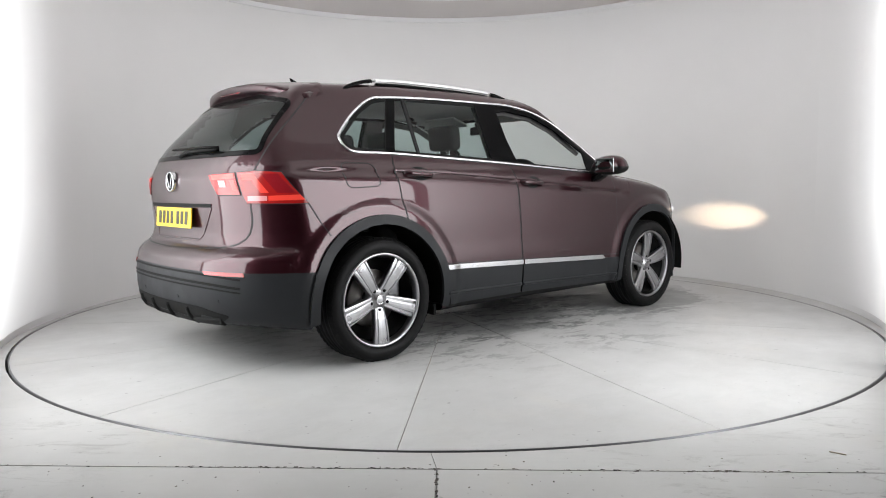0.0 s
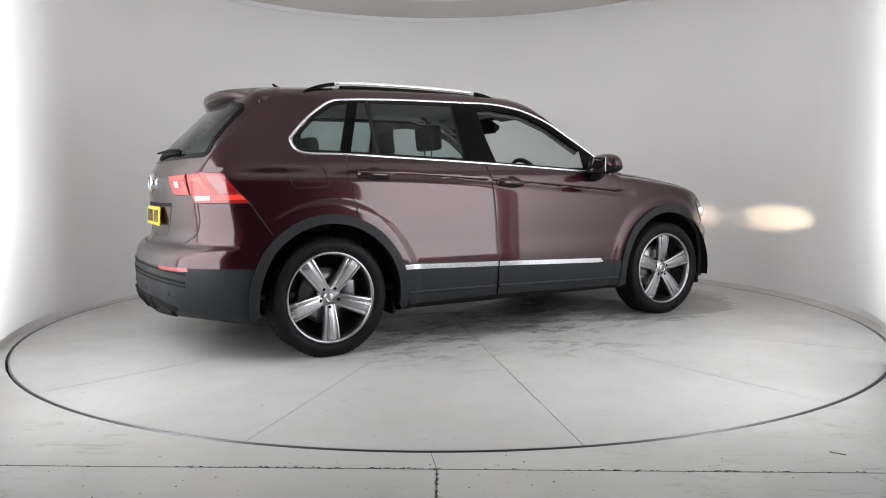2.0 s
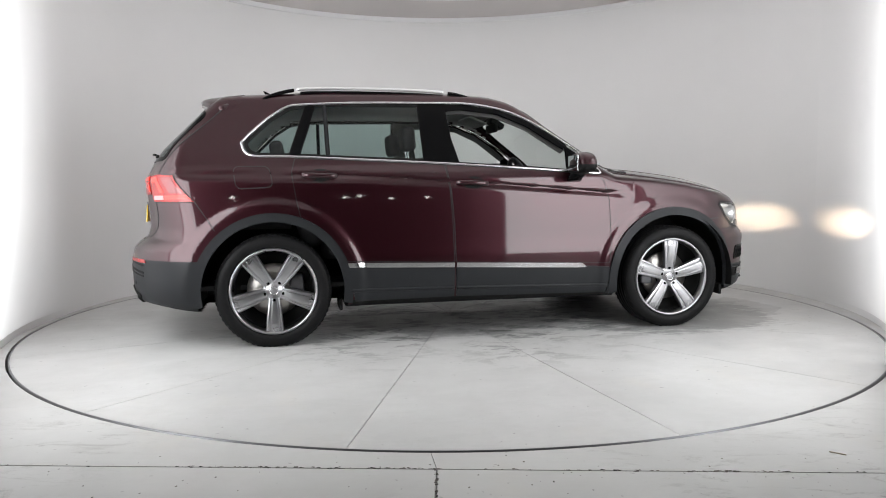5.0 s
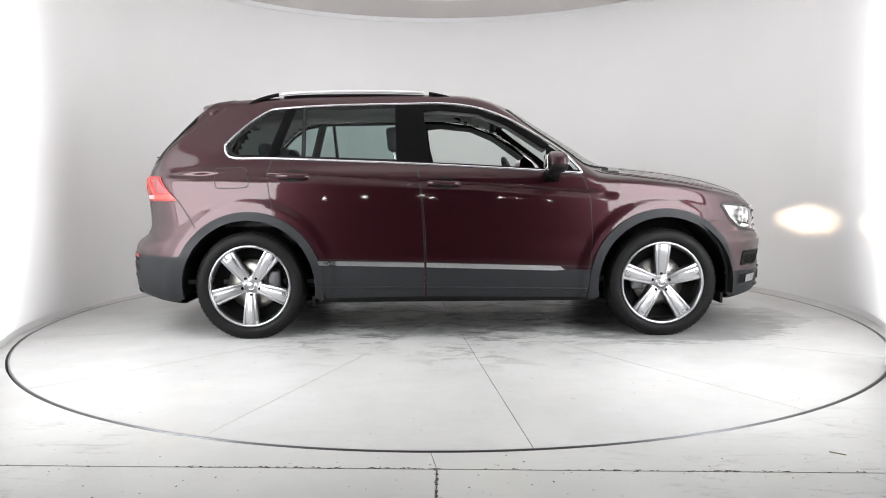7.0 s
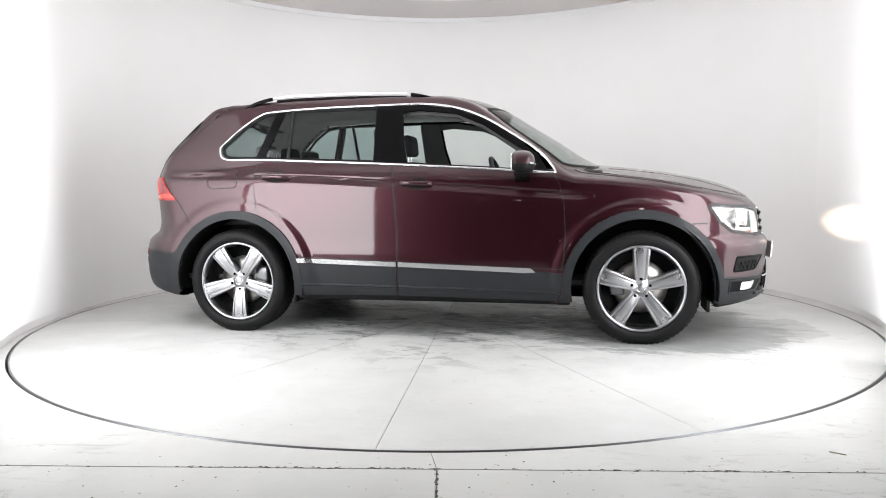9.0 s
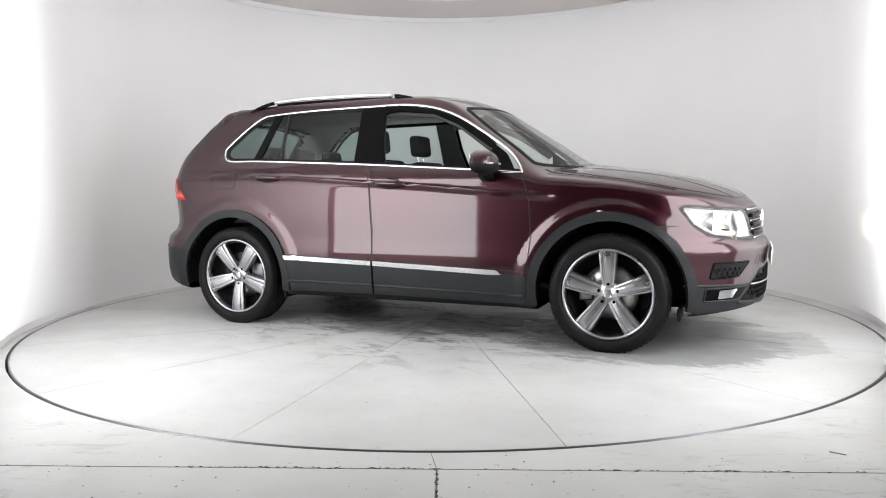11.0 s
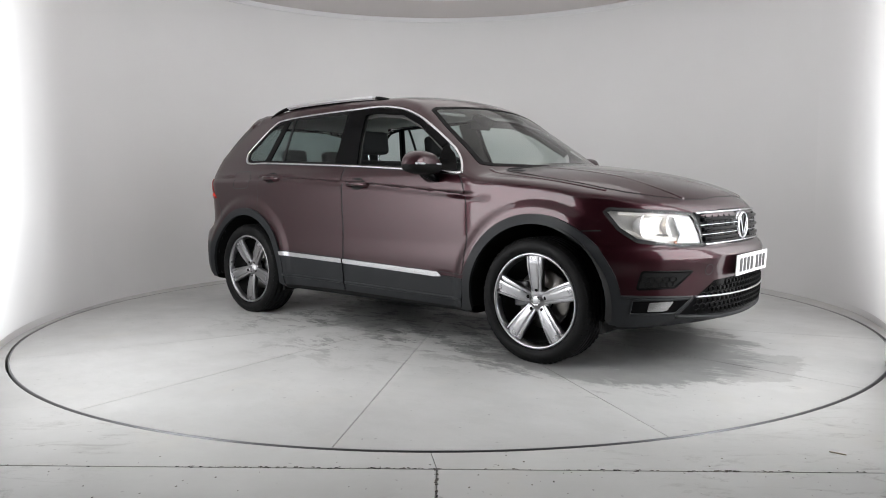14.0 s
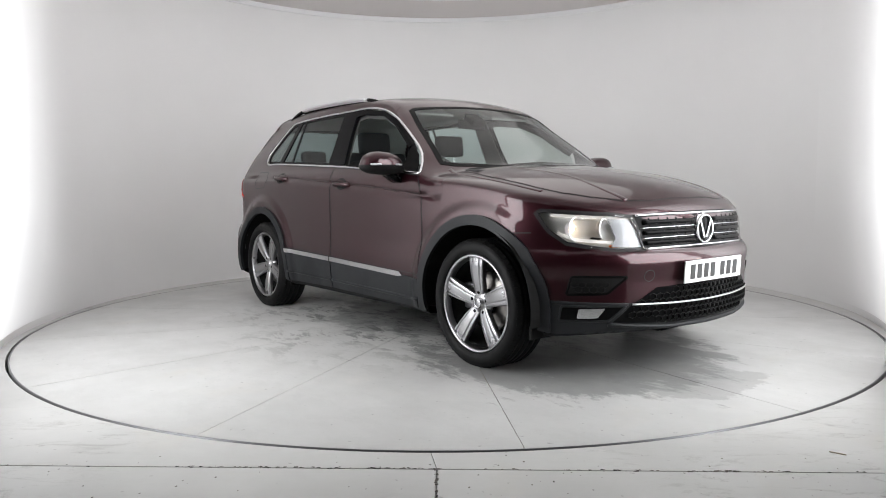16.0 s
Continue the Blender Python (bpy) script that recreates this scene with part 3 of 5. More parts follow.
def build_panels(car):
    # front door, rear door: painted skins above, grey cladding below
    def belt(x):
        return np.interp(x, (-1.43, -1.2, -0.77, -0.25, 0.345, 0.6, 0.8), (1.164, 1.16, 1.141, 1.116, 1.08, 1.062, 1.046))
    front = [(-0.238, belt(-0.24)), *[(x, belt(x)) for x in (0, 0.345, 0.6, 0.79)], (0.808, 1.045), (0.838, 0.99), (0.866, 0.881), (0.878, 0.663), (0.864, 0.49), (0.862, 0.462),
             (0.69, 0.468), (-0.188, 0.497), (-0.195, 0.727), (-0.212, 0.944)]
    rear = [(-1.19, belt(-1.19)), *[(x, belt(x)) for x in (-0.77, -0.5)], (-0.253, belt(-0.253)), (-0.226, 0.944), (-0.211, 0.727), (-0.205, 0.498), (-0.892, 0.522),
            *arc(ARCH_R, 0.485, 24, 69, 8), (-1.186, 0.9), (-1.213, 1.072)]
    for name, outline in (("front_door", front), ("rear_door", rear)):
        for door in both(name, patch("side", rounded(outline, 0.012, 3), 0.02, 0.0, 0.003, None, (LINE, (-0.05, -0.04, -0.03, -0.022, -0.014, -0.007, -0.002, 0.002, 0.006, 0.012))), PAINT, car, "aubergine metallic door panel"):
            pass
        both("door_gap", strip("side", outline, 0.012, 0.0008, 0.0004, True, False), SEAM, car)
    clad_f = [(-0.19, 0.472), (0.69, 0.443), (0.862, 0.436), (0.858, 0.351), (0.838, 0.262), (-0.19, 0.275)]
    clad_r = [(-0.882, 0.497), (-0.204, 0.472), (-0.204, 0.275), (-0.842, 0.268), (-0.858, 0.354)]
    sill_f = [(0.869, 0.436), (0.925, 0.436), *arc(ARCH_F, 0.455, 168, 190, 5), (0.9, 0.256), (0.845, 0.256), (0.866, 0.351)]
    for name, o in (("door_cladding", clad_f), ("door_cladding", clad_r), ("sill_end", sill_f)):
        both(name, patch("side", rounded(o, 0.006, 3), 0.035, 0.0, 0.012), PLASTIC, car, "grey textured plastic lower cladding")
    both("sill", patch("side", side((-0.86, 0.275), (0.9, 0.262), (0.9, 0.238), (-0.86, 0.243)), 0.03, -0.01, 0.012), MATT, car, "black sill edge")
    for o in ([(-0.868, 0.338), (-0.203, 0.331)], [(-0.19, 0.331), (0.85, 0.312)]):
        both("cladding_crease", strip("side", o, 0.02, 0.006, 0.012), PLASTIC, car)
    # chrome along the doors' lower edge
    for o in ([(-0.888, 0.512), (-0.878, 0.483), (-0.204, 0.464), (-0.204, 0.494)], [(-0.19, 0.494), (-0.19, 0.464), (0.64, 0.436), (0.7, 0.44), (0.668, 0.466)]):
        both("chrome_strip", patch("side", rounded(o, 0.004, 3), 0.03, 0.004, 0.016), CHROME, car, "satin chrome door strip")
    # wheel arches
    for cx, a0, a1 in ((ARCH_F, -11, 191), (ARCH_R, -10, 190)):
        o = arc(cx, 0.483, a0, a1, 40) + arc(cx, 0.428, a1, a0, 40)
        both("wheel_arch_trim", patch("side", o, 0.028, 0.0, 0.016), PLASTIC, car, "grey plastic wheel arch trim")
        verts, faces = [], []
        for i, t in enumerate(np.linspace(radians(-9), radians(189), 36)):
            for y in (-0.9, -0.4):
                verts.append((cx + 0.445 * math.cos(t), y, HUB + 0.445 * math.sin(t)))
            if i:
                faces.append((2 * i - 2, 2 * i - 1, 2 * i + 1, 2 * i))
        verts += [(cx + 0.445 * math.cos(t), -0.42, HUB + 0.445 * math.sin(t)) for t in np.linspace(radians(-9), radians(189), 36)]
        faces.append(tuple(range(72, 108)))
        both("wheel_well", mesh(verts, faces, smooth=False), MATT, car, "black wheel well liner")
    # deflectors that hang below the arches
    for x in (1.735, -0.93):
        both("wheel_deflector", mesh_box(x, -0.73, 0.24, 0.02, 0.24, 0.07), MATT, car, "black wheel deflector")
    # fuel flap and the seams of wings and bumpers
    flap = rounded(side((-1.565, 1.112), (-1.35, 1.113), (-1.325, 0.985), (-1.545, 0.975)), 0.04)
    part("fuel_flap_gap", strip("side", flap, 0.006, 0.0008, 0.0006, True, False, 0.01), SEAM, car)
    for o in ([(-1.79, 0.905), (-1.675, 0.725)], [(1.72, 0.745), (1.63, 0.742), (1.60, 0.725)]):
        both("bumper_gap", strip("side", o, 0.007, 0.0008, 0.0006, False, False), SEAM, car)
    both("wing_shoulder", strip("top", spline([(0.93, -0.712), (1.1, -0.735), (1.3, -0.75), (1.46, -0.755), (1.6, -0.748), (1.7, -0.73)], 0.03), 0.03, 0.006, -0.001), PAINT, car)
    # bonnet, with its shut lines and two creases
    bonnet = [(1.02, -0.66), (1.25, -0.71), (1.46, -0.722), (1.65, -0.712), (1.78, -0.675), (1.9, -0.585), (1.99, -0.47), (2.045, -0.3), (2.065, 0)]
    full = bonnet + [(x, -y) for x, y in bonnet[::-1][1:]] + [(1.09, 0.4), (1.12, 0), (1.09, -0.4)]
    part("bonnet", patch("top", full, 0.04, 0.0, 0.003), PAINT, car, "aubergine metallic bonnet")
    part("bonnet_gap", strip("top", full, 0.012, 0.0008, 0.0004, True, False), SEAM, car)
    for s in (-1, 1):
        part("bonnet_crease", strip("top", spline([(1.15, 0.43 * s), (1.57, 0.425 * s), (1.86, 0.46 * s), (2.0, 0.44 * s)], 0.03), 0.035, 0.004, 0.002), PAINT, car)
    cowl = [(0.99, -0.62), (1.05, -0.4), (1.085, 0), (1.05, 0.4), (0.99, 0.62), (1.03, 0.64), (1.09, 0.4), (1.125, 0), (1.09, -0.4), (1.03, -0.64)]
    part("cowl", patch("top", cowl, 0.04, 0.0, 0.004), MATT, car, "black windscreen cowl")
    # tailgate seams
    tg = spline([(-0.70, 1.07), (-0.69, 0.91), (-0.685, 0.78), (-0.62, 0.69), (-0.4, 0.662), (0, 0.655)], 0.03)
    tg = tg + [(-p[0], p[1]) for p in tg[::-1][1:]]
    both("tailgate_gap", strip("rear_corner", [seen_from("rear_corner", p) for p in ((-1.60, -0.585, 1.51), (-1.75, -0.645, 1.365), (-1.957, -0.712, 1.161), (-2.012, -0.705, 1.07))], 0.009, 0.0008, 0.0006, False, False), SEAM, car)
    part("tailgate_gap", strip("rear", tg, 0.01, 0.0008, 0.0006, False, False), SEAM, car)


def build_glazing(car):
    both("chrome_surround", strip("side", DLO, 0.016, 0.007, 0.002, True), CHROME, car, "satin chrome window surround")
    def edge(x, top):
        xs = np.array([p[0] for p in DLO]); zs = np.array([p[1] for p in DLO])
        sel = zs > np.interp(xs, (-1.5, 0.8), (1.25, 1.062)) if top else zs <= np.interp(xs, (-1.5, 0.8), (1.25, 1.062))
        o = np.argsort(xs[sel])
        return float(np.interp(x, xs[sel][o], zs[sel][o]))
    quarter = rounded([(-1.49, 1.262), (-1.47, 1.21), (-1.42, 1.19), (-1.22, 1.185), (-1.11, 1.50), (-1.22, 1.482), (-1.34, 1.405)], 0.02)
    small = [(-1.175, 1.183), (-0.99, 1.175), (-1.0, 1.508), (-1.065, 1.505)]
    main = [(-0.985, 1.174), (-0.37, 1.148), (-0.385, 1.515), (-0.995, 1.508)]
    both("quarter_window", patch("side", quarter, 0.03, -0.006, 0.001), TINT, car, "tinted quarter window")
    both("rear_door_window", patch("side", small, 0.03, -0.006, 0.001), TINT, car, "tinted rear door pane")
    both("rear_door_window", patch("side", main, 0.03, -0.006, 0.001), TINT, car, "tinted rear door pane")
    front = [(-0.16, 1.138), (0.56, 1.09), (0.56, 1.235), (0.338, 1.38), (0.153, 1.46), (-0.1, 1.49), (-0.2, 1.478)]
    data = mirrored(patch("side", front, 0.03, -0.008, 0.001))
    part("front_door_window", data, CLEAR, car, "closed green-tinted front window")
    tip = [(0.585, 1.085), (0.775, 1.07), (0.70, 1.185), (0.6, 1.255)]
    both("mirror_triangle", patch("side", tip, 0.03, -0.006, 0.002), BLACK, car, "black mirror triangle")
    # black frames and pillars
    both("b_pillar", patch("side", [(-0.378, 1.128), (-0.14, 1.118), (-0.185, 1.30), (-0.21, 1.525), (-0.39, 1.525)], 0.03, -0.004, 0.004), BLACK, car, "gloss black centre pillar")
    both("door_frame", patch("side", [(-0.22, 1.525), (-0.068, 1.525), (0.154, 1.493), (0.339, 1.425), (0.526, 1.315), (0.62, 1.25), (0.585, 1.225), (0.338, 1.385), (0.153, 1.463), (-0.1, 1.492), (-0.205, 1.48)],
                            0.03, -0.006, 0.006), BLACK, car, "black door window frame")
    both("c_pillar_trim", patch("side", [(-1.225, 1.178), (-1.165, 1.176), (-1.055, 1.505), (-1.115, 1.505)], 0.03, -0.004, 0.004), BLACK, car, "black rear door frame")
    both("window_divider", strip("side", [(-0.988, 1.178), (-0.998, 1.51)], 0.02, 0.004, -0.004), PLASTIC, car)
    for o in ([(-0.37, 1.128), (-0.15, 1.118), (-0.195, 1.30), (-0.22, 1.52), (-0.38, 1.52)],
              [(-0.22, 1.52), (-0.068, 1.52), (0.154, 1.488), (0.339, 1.42), (0.526, 1.31), (0.62, 1.245), (0.575, 1.215), (0.338, 1.375), (0.153, 1.453), (-0.1, 1.482), (-0.205, 1.47)]):
        both("inner_trim", patch("side", o, 0.03, -0.04, 0.004), INNER, car, "grey inner pillar trim")
    for o in (quarter, small, main):
        both("window_seal", strip("side", o, 0.022, 0.003, -0.004, True, False), MATT, car)
    both("window_seal", strip("side", [(-0.37, 1.138), (-0.14, 1.128), (0.345, 1.1), (0.6, 1.08), (0.775, 1.07)], 0.02, 0.004, -0.002, False, False), MATT, car)
    part("windscreen", patch("front", SCREEN, 0.05, 0.0, 0.002), CLEAR, car, "clear windscreen with faint green tint")
    part("windscreen_seal", strip("front", SCREEN, 0.032, 0.003, 0.0, True, False), MATT, car)
    part("rear_window", patch("rear", BACKLIGHT, 0.05, 0.0, 0.002), REAR_GLASS, car, "dark tinted rear window")
    part("rear_window_seal", strip("rear", BACKLIGHT, 0.03, 0.003, 0.0, True, False), BLACK, car)


def build_wheels(car):
    def spoke():
        bm = bmesh.new()
        rows = []
        for r, w, y, dep in ((0.045, 0.034, -0.002, 0.03), (0.075, 0.038, -0.010, 0.032), (0.11, 0.043, -0.018, 0.032), (0.16, 0.049, -0.025, 0.03), (0.21, 0.054, -0.029, 0.026), (0.254, 0.058, -0.028, 0.022)):
            g = 0.003 + 0.03 * (r - 0.045)
            half = [(1.0, dep), (0.97, 0.009), (0.9, 0.002), (0.74, 0.0), (0.68, g), (0.5, g), (0.42, 0.0), (0.2, -0.0015)]
            rows.append([(-w * k, y + h, r) for k, h in half] + [(w * k, y + h, r) for k, h in half[::-1]])
        vs = [[bm.verts.new(p) for p in row] for row in rows]
        for a, b in zip(vs, vs[1:]):
            for i in range(len(a) - 1):
                bm.faces.new((a[i], b[i], b[i + 1], a[i + 1]))
        bmesh.ops.recalc_face_normals(bm, faces=bm.faces)
        out = [f for f in bm.faces if f.normal.y > 0.3]
        if len(out) > len(bm.faces) / 2:
            bmesh.ops.reverse_faces(bm, faces=bm.faces)
        data = bpy.data.meshes.new("spoke")
        bm.to_mesh(data)
        bm.free()
        return data
    # axle along y, outer face towards -y
    tyre = [(0.262, 0.10), (0.268, -0.098), (0.276, -0.112), (0.295, -0.12), (0.318, -0.119), (0.335, -0.110), (0.345, -0.098), (0.351, -0.082)]
    tread = []
    for y in (-0.06, -0.02, 0.02, 0.06):
        tread += [(0.3525, y - 0.012), (0.345, y - 0.008), (0.345, y + 0.008 - 0.006), (0.3525, y + 0.006)]
    tyre += tread + [(0.351, 0.082), (0.345, 0.098), (0.335, 0.110), (0.31, 0.118), (0.28, 0.112), (0.262, 0.10)]
    tv, tf = lathe(tyre, 96)
    tv = [(x, y, max(z, -HUB + 0.001)) for x, y, z in tv]
    rim = [(0.262, 0.09), (0.246, 0.08), (0.24, 0.0), (0.243, -0.06), (0.250, -0.085), (0.252, -0.100), (0.258, -0.106), (0.266, -0.106), (0.270, -0.098), (0.266, -0.09)]
    rv, rf = lathe(rim, 96)
    spoke_mesh = spoke()
    blocks = bmesh.new()
    for i in range(64):
        t = 2 * math.pi * i / 64
        for s in (-1, 1):
            box(0.02, 0.03, 0.010, bm=blocks, turn=Matrix.Rotation(t, 4, "Y") @ Matrix.Translation((0, s * 0.094, 0.3425)) @ Matrix.Rotation(s * -0.55, 4, "X"))
    lugs = bpy.data.meshes.new("lugs")
    blocks.to_mesh(lugs)
    blocks.free()
    datas = {}
    for cx, turn in ((1.34, 0), (-1.34, 180)):
        for s in (-1, 1):
            w = new("wheel")
            w.parent = car
            w.matrix_basis = pose(cx, s * 0.775, HUB, 0, 0, 0 if s < 0 else 180)
            tagged(w, "five-spoke machined alloy wheel with black tyre")
            key = "all"
            if key not in datas:
                lv = [v.co.copy() for v in lugs.vertices]
                datas[key] = dict(tyre=mesh(tv, tf), rim=mesh(rv, rf), dark=mesh(*lathe([(0.239, -0.07), (0.236, 0.02), (0.06, 0.05), (0.0, 0.05)], 64)),
                                  hub=mesh(*lathe([(0.0, -0.081), (0.026, -0.0805), (0.031, -0.077), (0.034, -0.069), (0.06, -0.0655), (0.07, -0.060), (0.075, -0.03)], 48)),
                                  badge=mesh(*lathe([(0.022, -0.082), (0.025, -0.0845), (0.028, -0.082), (0.028, -0.079), (0.022, -0.079)], 40)),
                                  disc=mesh(*lathe([(0.07, 0.0), (0.165, 0.0), (0.167, 0.012), (0.165, 0.024), (0.07, 0.024)], 64)),
                                  bolt=mesh(*lathe([(0.0, -0.086), (0.008, -0.086), (0.011, -0.083), (0.011, -0.07)], 16)))
            d = datas[key]
            # lower flat of the tyre stays on the ground whichever way the wheel is turned
            t = part("tyre", d["tyre"], RUBBER, w, "black road tyre with cut tread")
            tagged(part("tread", lugs, RUBBER, t), kind="stuff")
            r = part("rim", d["rim"], ALLOY, w, "bright alloy rim")
            part("barrel", d["dark"], MATT, w)
            part("brake_disc", d["disc"], IRON, w, "steel brake disc")
            cal = part("brake_caliper", smooth(box(0.09, 0.06, 0.15, (0.14 if cx < 0 else -0.14, 0.01, 0.02), 0.015)), ALLOY_DARK, w, "grey brake caliper")
            h = part("hub_cap", d["hub"], ALLOY, w)
            part("badge_ring", d["badge"], CHROME, h)
            for k in range(5):
                a = turn + 72 * k
                sp = part("spoke", spoke_mesh, ALLOY, r)
                sp.matrix_basis = pose(0, -0.066, 0, 0, a, 0)
                b = part("wheel_bolt", d["bolt"], BLACK, r)
                b.matrix_basis = pose(0, 0, 0, 0, a, 0) @ pose(0, 0.011, 0.06)


def slit(profile):
    """A flattened tube along z, wide in y."""
    v, f = lathe(profile, 24, "z")
    return mesh([(x * 0.27, y, z) for x, y, z in v], f)


def build_front(car):
    uv = HEADLIGHT

    def sunk(depth):
        def f(view, pts):
            q, n = lay(view, pts)
            d = np.array(VIEW[view][3])
            return q + d * depth, n
        return f
    both("headlight_lens", patch("front_corner", uv, 0.03, 0.0, 0.004), LENS, car, "clear headlight lens")
    both("headlight_bowl", patch("front_corner", uv, 0.03, 0.0, 0.0, sunk(0.05)), BOWL, car, "pale silver headlight bowl")
    both("headlight_gap", strip("front_corner", uv, 0.02, 0.002, 0.0, True, False), SEAM, car)
    # daytime running light along the lower edge
    lo = [seen_from("front_corner", p) for p in ((1.84, -0.765, 0.735), (1.90, -0.71, 0.705), (2.0, -0.60, 0.69), (2.06, -0.50, 0.688), (2.06, -0.50, 0.70), (2.0, -0.60, 0.706), (1.9, -0.71, 0.72), (1.84, -0.765, 0.75))]
    both("running_and_fill_strip", patch("front_corner", lo, 0.03, 0.0, 0.004, sunk(0.03)), DRL_AND_FILL, car, "lit headlight strip, daytime running light below and added fill above")
    # second glowing strip, added to brighten the upper bowl
    hi = [seen_from("front_corner", p) for p in ((1.80, -0.775, 0.838), (1.90, -0.70, 0.832), (2.0, -0.57, 0.822), (2.05, -0.49, 0.812), (2.05, -0.49, 0.800), (2.0, -0.57, 0.810), (1.9, -0.70, 0.820), (1.80, -0.775, 0.826))]
    both("running_and_fill_strip", patch("front_corner", hi, 0.03, 0.0, 0.004, sunk(0.035)), DRL_AND_FILL, car, "lit headlight strip, daytime running light below and added fill above")
    inn = [seen_from("front_corner", p) for p in ((2.0, -0.585, 0.812), (2.05, -0.492, 0.808), (2.085, -0.456, 0.72), (2.098, -0.445, 0.672), (2.03, -0.59, 0.676), (2.03, -0.56, 0.72))]
    both("lamp_inner_panel", patch("front_corner", inn, 0.02, 0.0, 0.004, sunk(0.012)), LAMP_PANEL, car, "plain grey panel inside the headlight")
    am = [seen_from("front_corner", p) for p in ((2.03, -0.60, 0.672), (2.05, -0.56, 0.672), (2.05, -0.56, 0.685), (2.03, -0.60, 0.685))]
    both("side_marker", patch("front_corner", am, 0.02, 0.0, 0.004, sunk(0.02)), AMBER, car, "amber side marker")
    # two reflector bowls with a lit lamp at the end of each tube
    for y, x in ((-0.69, 1.905), (-0.565, 1.99)):
        for s in (1, -1):
            b = part("lamp_reflector", mesh(*lathe([(0.066, -0.004), (0.062, 0.0), (0.055, -0.016), (0.042, -0.045), (0.024, -0.066), (0.0, -0.075)], 32, "z")), REFLECTOR, car, "bright headlight reflector")
            b.matrix_basis = pose(x, y * s, 0.765, 0, 90, 0)
            lit = part("bulb", smooth(box(0.018, 0.018, 0.03, (0, 0, 0), 0.006)), GLOW, b, "lit warm bulb")
            lit.matrix_basis = pose(0, 0, -0.05)
    for s in (1, -1):
        hood = part("lamp_tube", slit([(0.0, -0.042), (0.014, -0.042), (0.014, 0.0), (0.017, 0.0), (0.017, -0.044)]), MATT, car, "dark projector tube")
        hood.matrix_basis = pose(1.987, -0.63 * s, 0.717, 0, 92.5, 0)
        bulb = part("bulb", slit([(0.0, 0.0), (0.006, 0.0), (0.006, -0.002)]), BULB, hood, "lit warm headlight bulb")
        bulb.matrix_basis = pose(0, 0, -0.036)
    # grille
    g = [(-0.475, 0.832), (-0.25, 0.842), (0, 0.845), (0.25, 0.842), (0.475, 0.832), (0.45, 0.74), (0.43, 0.668), (0.2, 0.658), (0, 0.656), (-0.2, 0.658), (-0.43, 0.668), (-0.45, 0.74)]
    grille = part("grille", patch("front", g, 0.04, -0.004, 0.006), BLACK, car, "gloss black grille with chrome bars")
    for z, w, e in ((0.832, 0.013, 0.462), (0.771, 0.007, 0.45), (0.721, 0.007, 0.442), (0.666, 0.010, 0.43)):
        for s in (-1, 1):
            x0 = 0.0 if z in (0.832, 0.666) else 0.085
            part("grille_bar", strip("front", [(s * x0, z), (s * e * 0.6, z - 0.002), (s * e, z - 0.006)], w, 0.009, 0.004), CHROME, grille, "chrome bar")
    for s in (-1, 1):
        for z in (0.797, 0.746, 0.697):
            part("grille_vane", strip("front", [(s * 0.09, z), (s * 0.43, z - 0.004)], 0.024, 0.014, 0.002), BLACK, grille)
        for y in (0.15, 0.21, 0.27, 0.33, 0.39):
            part("grille_vane", strip("front", [(s * y, 0.68), (s * y, 0.815)], 0.008, 0.003, 0.001), BLACK, grille)
    badge(car, (2.156, 0, 0.75), 90, 0.078)
    # number plates carry plain bars
    plate(car, WHITE_PLATE, pose(2.222, 0, 0.543, 3, 0, 90), "white front number plate with dark bars")
    # lower air intakes
    low = [(-0.52, 0.398), (-0.39, 0.475), (0, 0.49), (0.39, 0.475), (0.52, 0.398), (0.6, 0.312), (0.3, 0.292), (0, 0.288), (-0.3, 0.292), (-0.6, 0.312)]
    part("lower_grille", patch("front", low, 0.04, -0.003, 0.005), BLACK, car, "black lower air intake")
    part("honeycomb_mesh", honeycomb("front", low, 0.019), MATT, car, "black honeycomb mesh")
    part("intake_bar", strip("front", [(-0.52, 0.398), (-0.25, 0.391), (0, 0.389), (0.25, 0.391), (0.52, 0.398)], 0.009, 0.008, 0.004), RAIL, car, "silver bar across the intake")
    fc = rounded([seen_from("front_corner", p) for p in ((1.892, -0.76, 0.445), (1.914, -0.747, 0.535), (2.096, -0.545, 0.534), (2.04, -0.63, 0.452))], 0.012)
    both("bumper_vent", patch("front_corner", fc, 0.03, -0.002, 0.004), MATT, car, "black vent in the bumper corner")
    both("vent_mesh", honeycomb("front_corner", fc, 0.017), MATT, car)
    both("vent_frame", strip("front_corner", fc, 0.012, 0.006, 0.0, True), BLACK, car)
    fp = rounded([seen_from("front_corner", p) for p in ((1.86, -0.776, 0.315), (1.872, -0.772, 0.388), (2.09, -0.545, 0.392), (2.04, -0.62, 0.318))], 0.012)
    both("fog_lamp_bezel", patch("front_corner", fp, 0.03, -0.002, 0.004), BLACK, car, "black fog lamp surround")
    both("bezel_frame", strip("front_corner", fp, 0.012, 0.006, 0.0, True), PLASTIC, car)
    fl = rounded([seen_from("front_corner", p) for p in ((1.932, -0.728, 0.329), (1.942, -0.724, 0.377), (2.034, -0.633, 0.382), (2.007, -0.661, 0.333))], 0.01)
    both("fog_lamp", patch("front_corner", fl, 0.015, 0.0, 0.006), CHROME, car, "clear bright fog lamp")
    both("fog_lamp_lens", patch("front_corner", fl, 0.03, 0.006, 0.003), LENS, car)
    both("bumper_crease", strip("front_corner", [seen_from("front_corner", p) for p in ((1.76, -0.835, 0.405), (1.86, -0.78, 0.405), (2.096, -0.54, 0.398))], 0.016, 0.006, 0.0), PLASTIC, car)
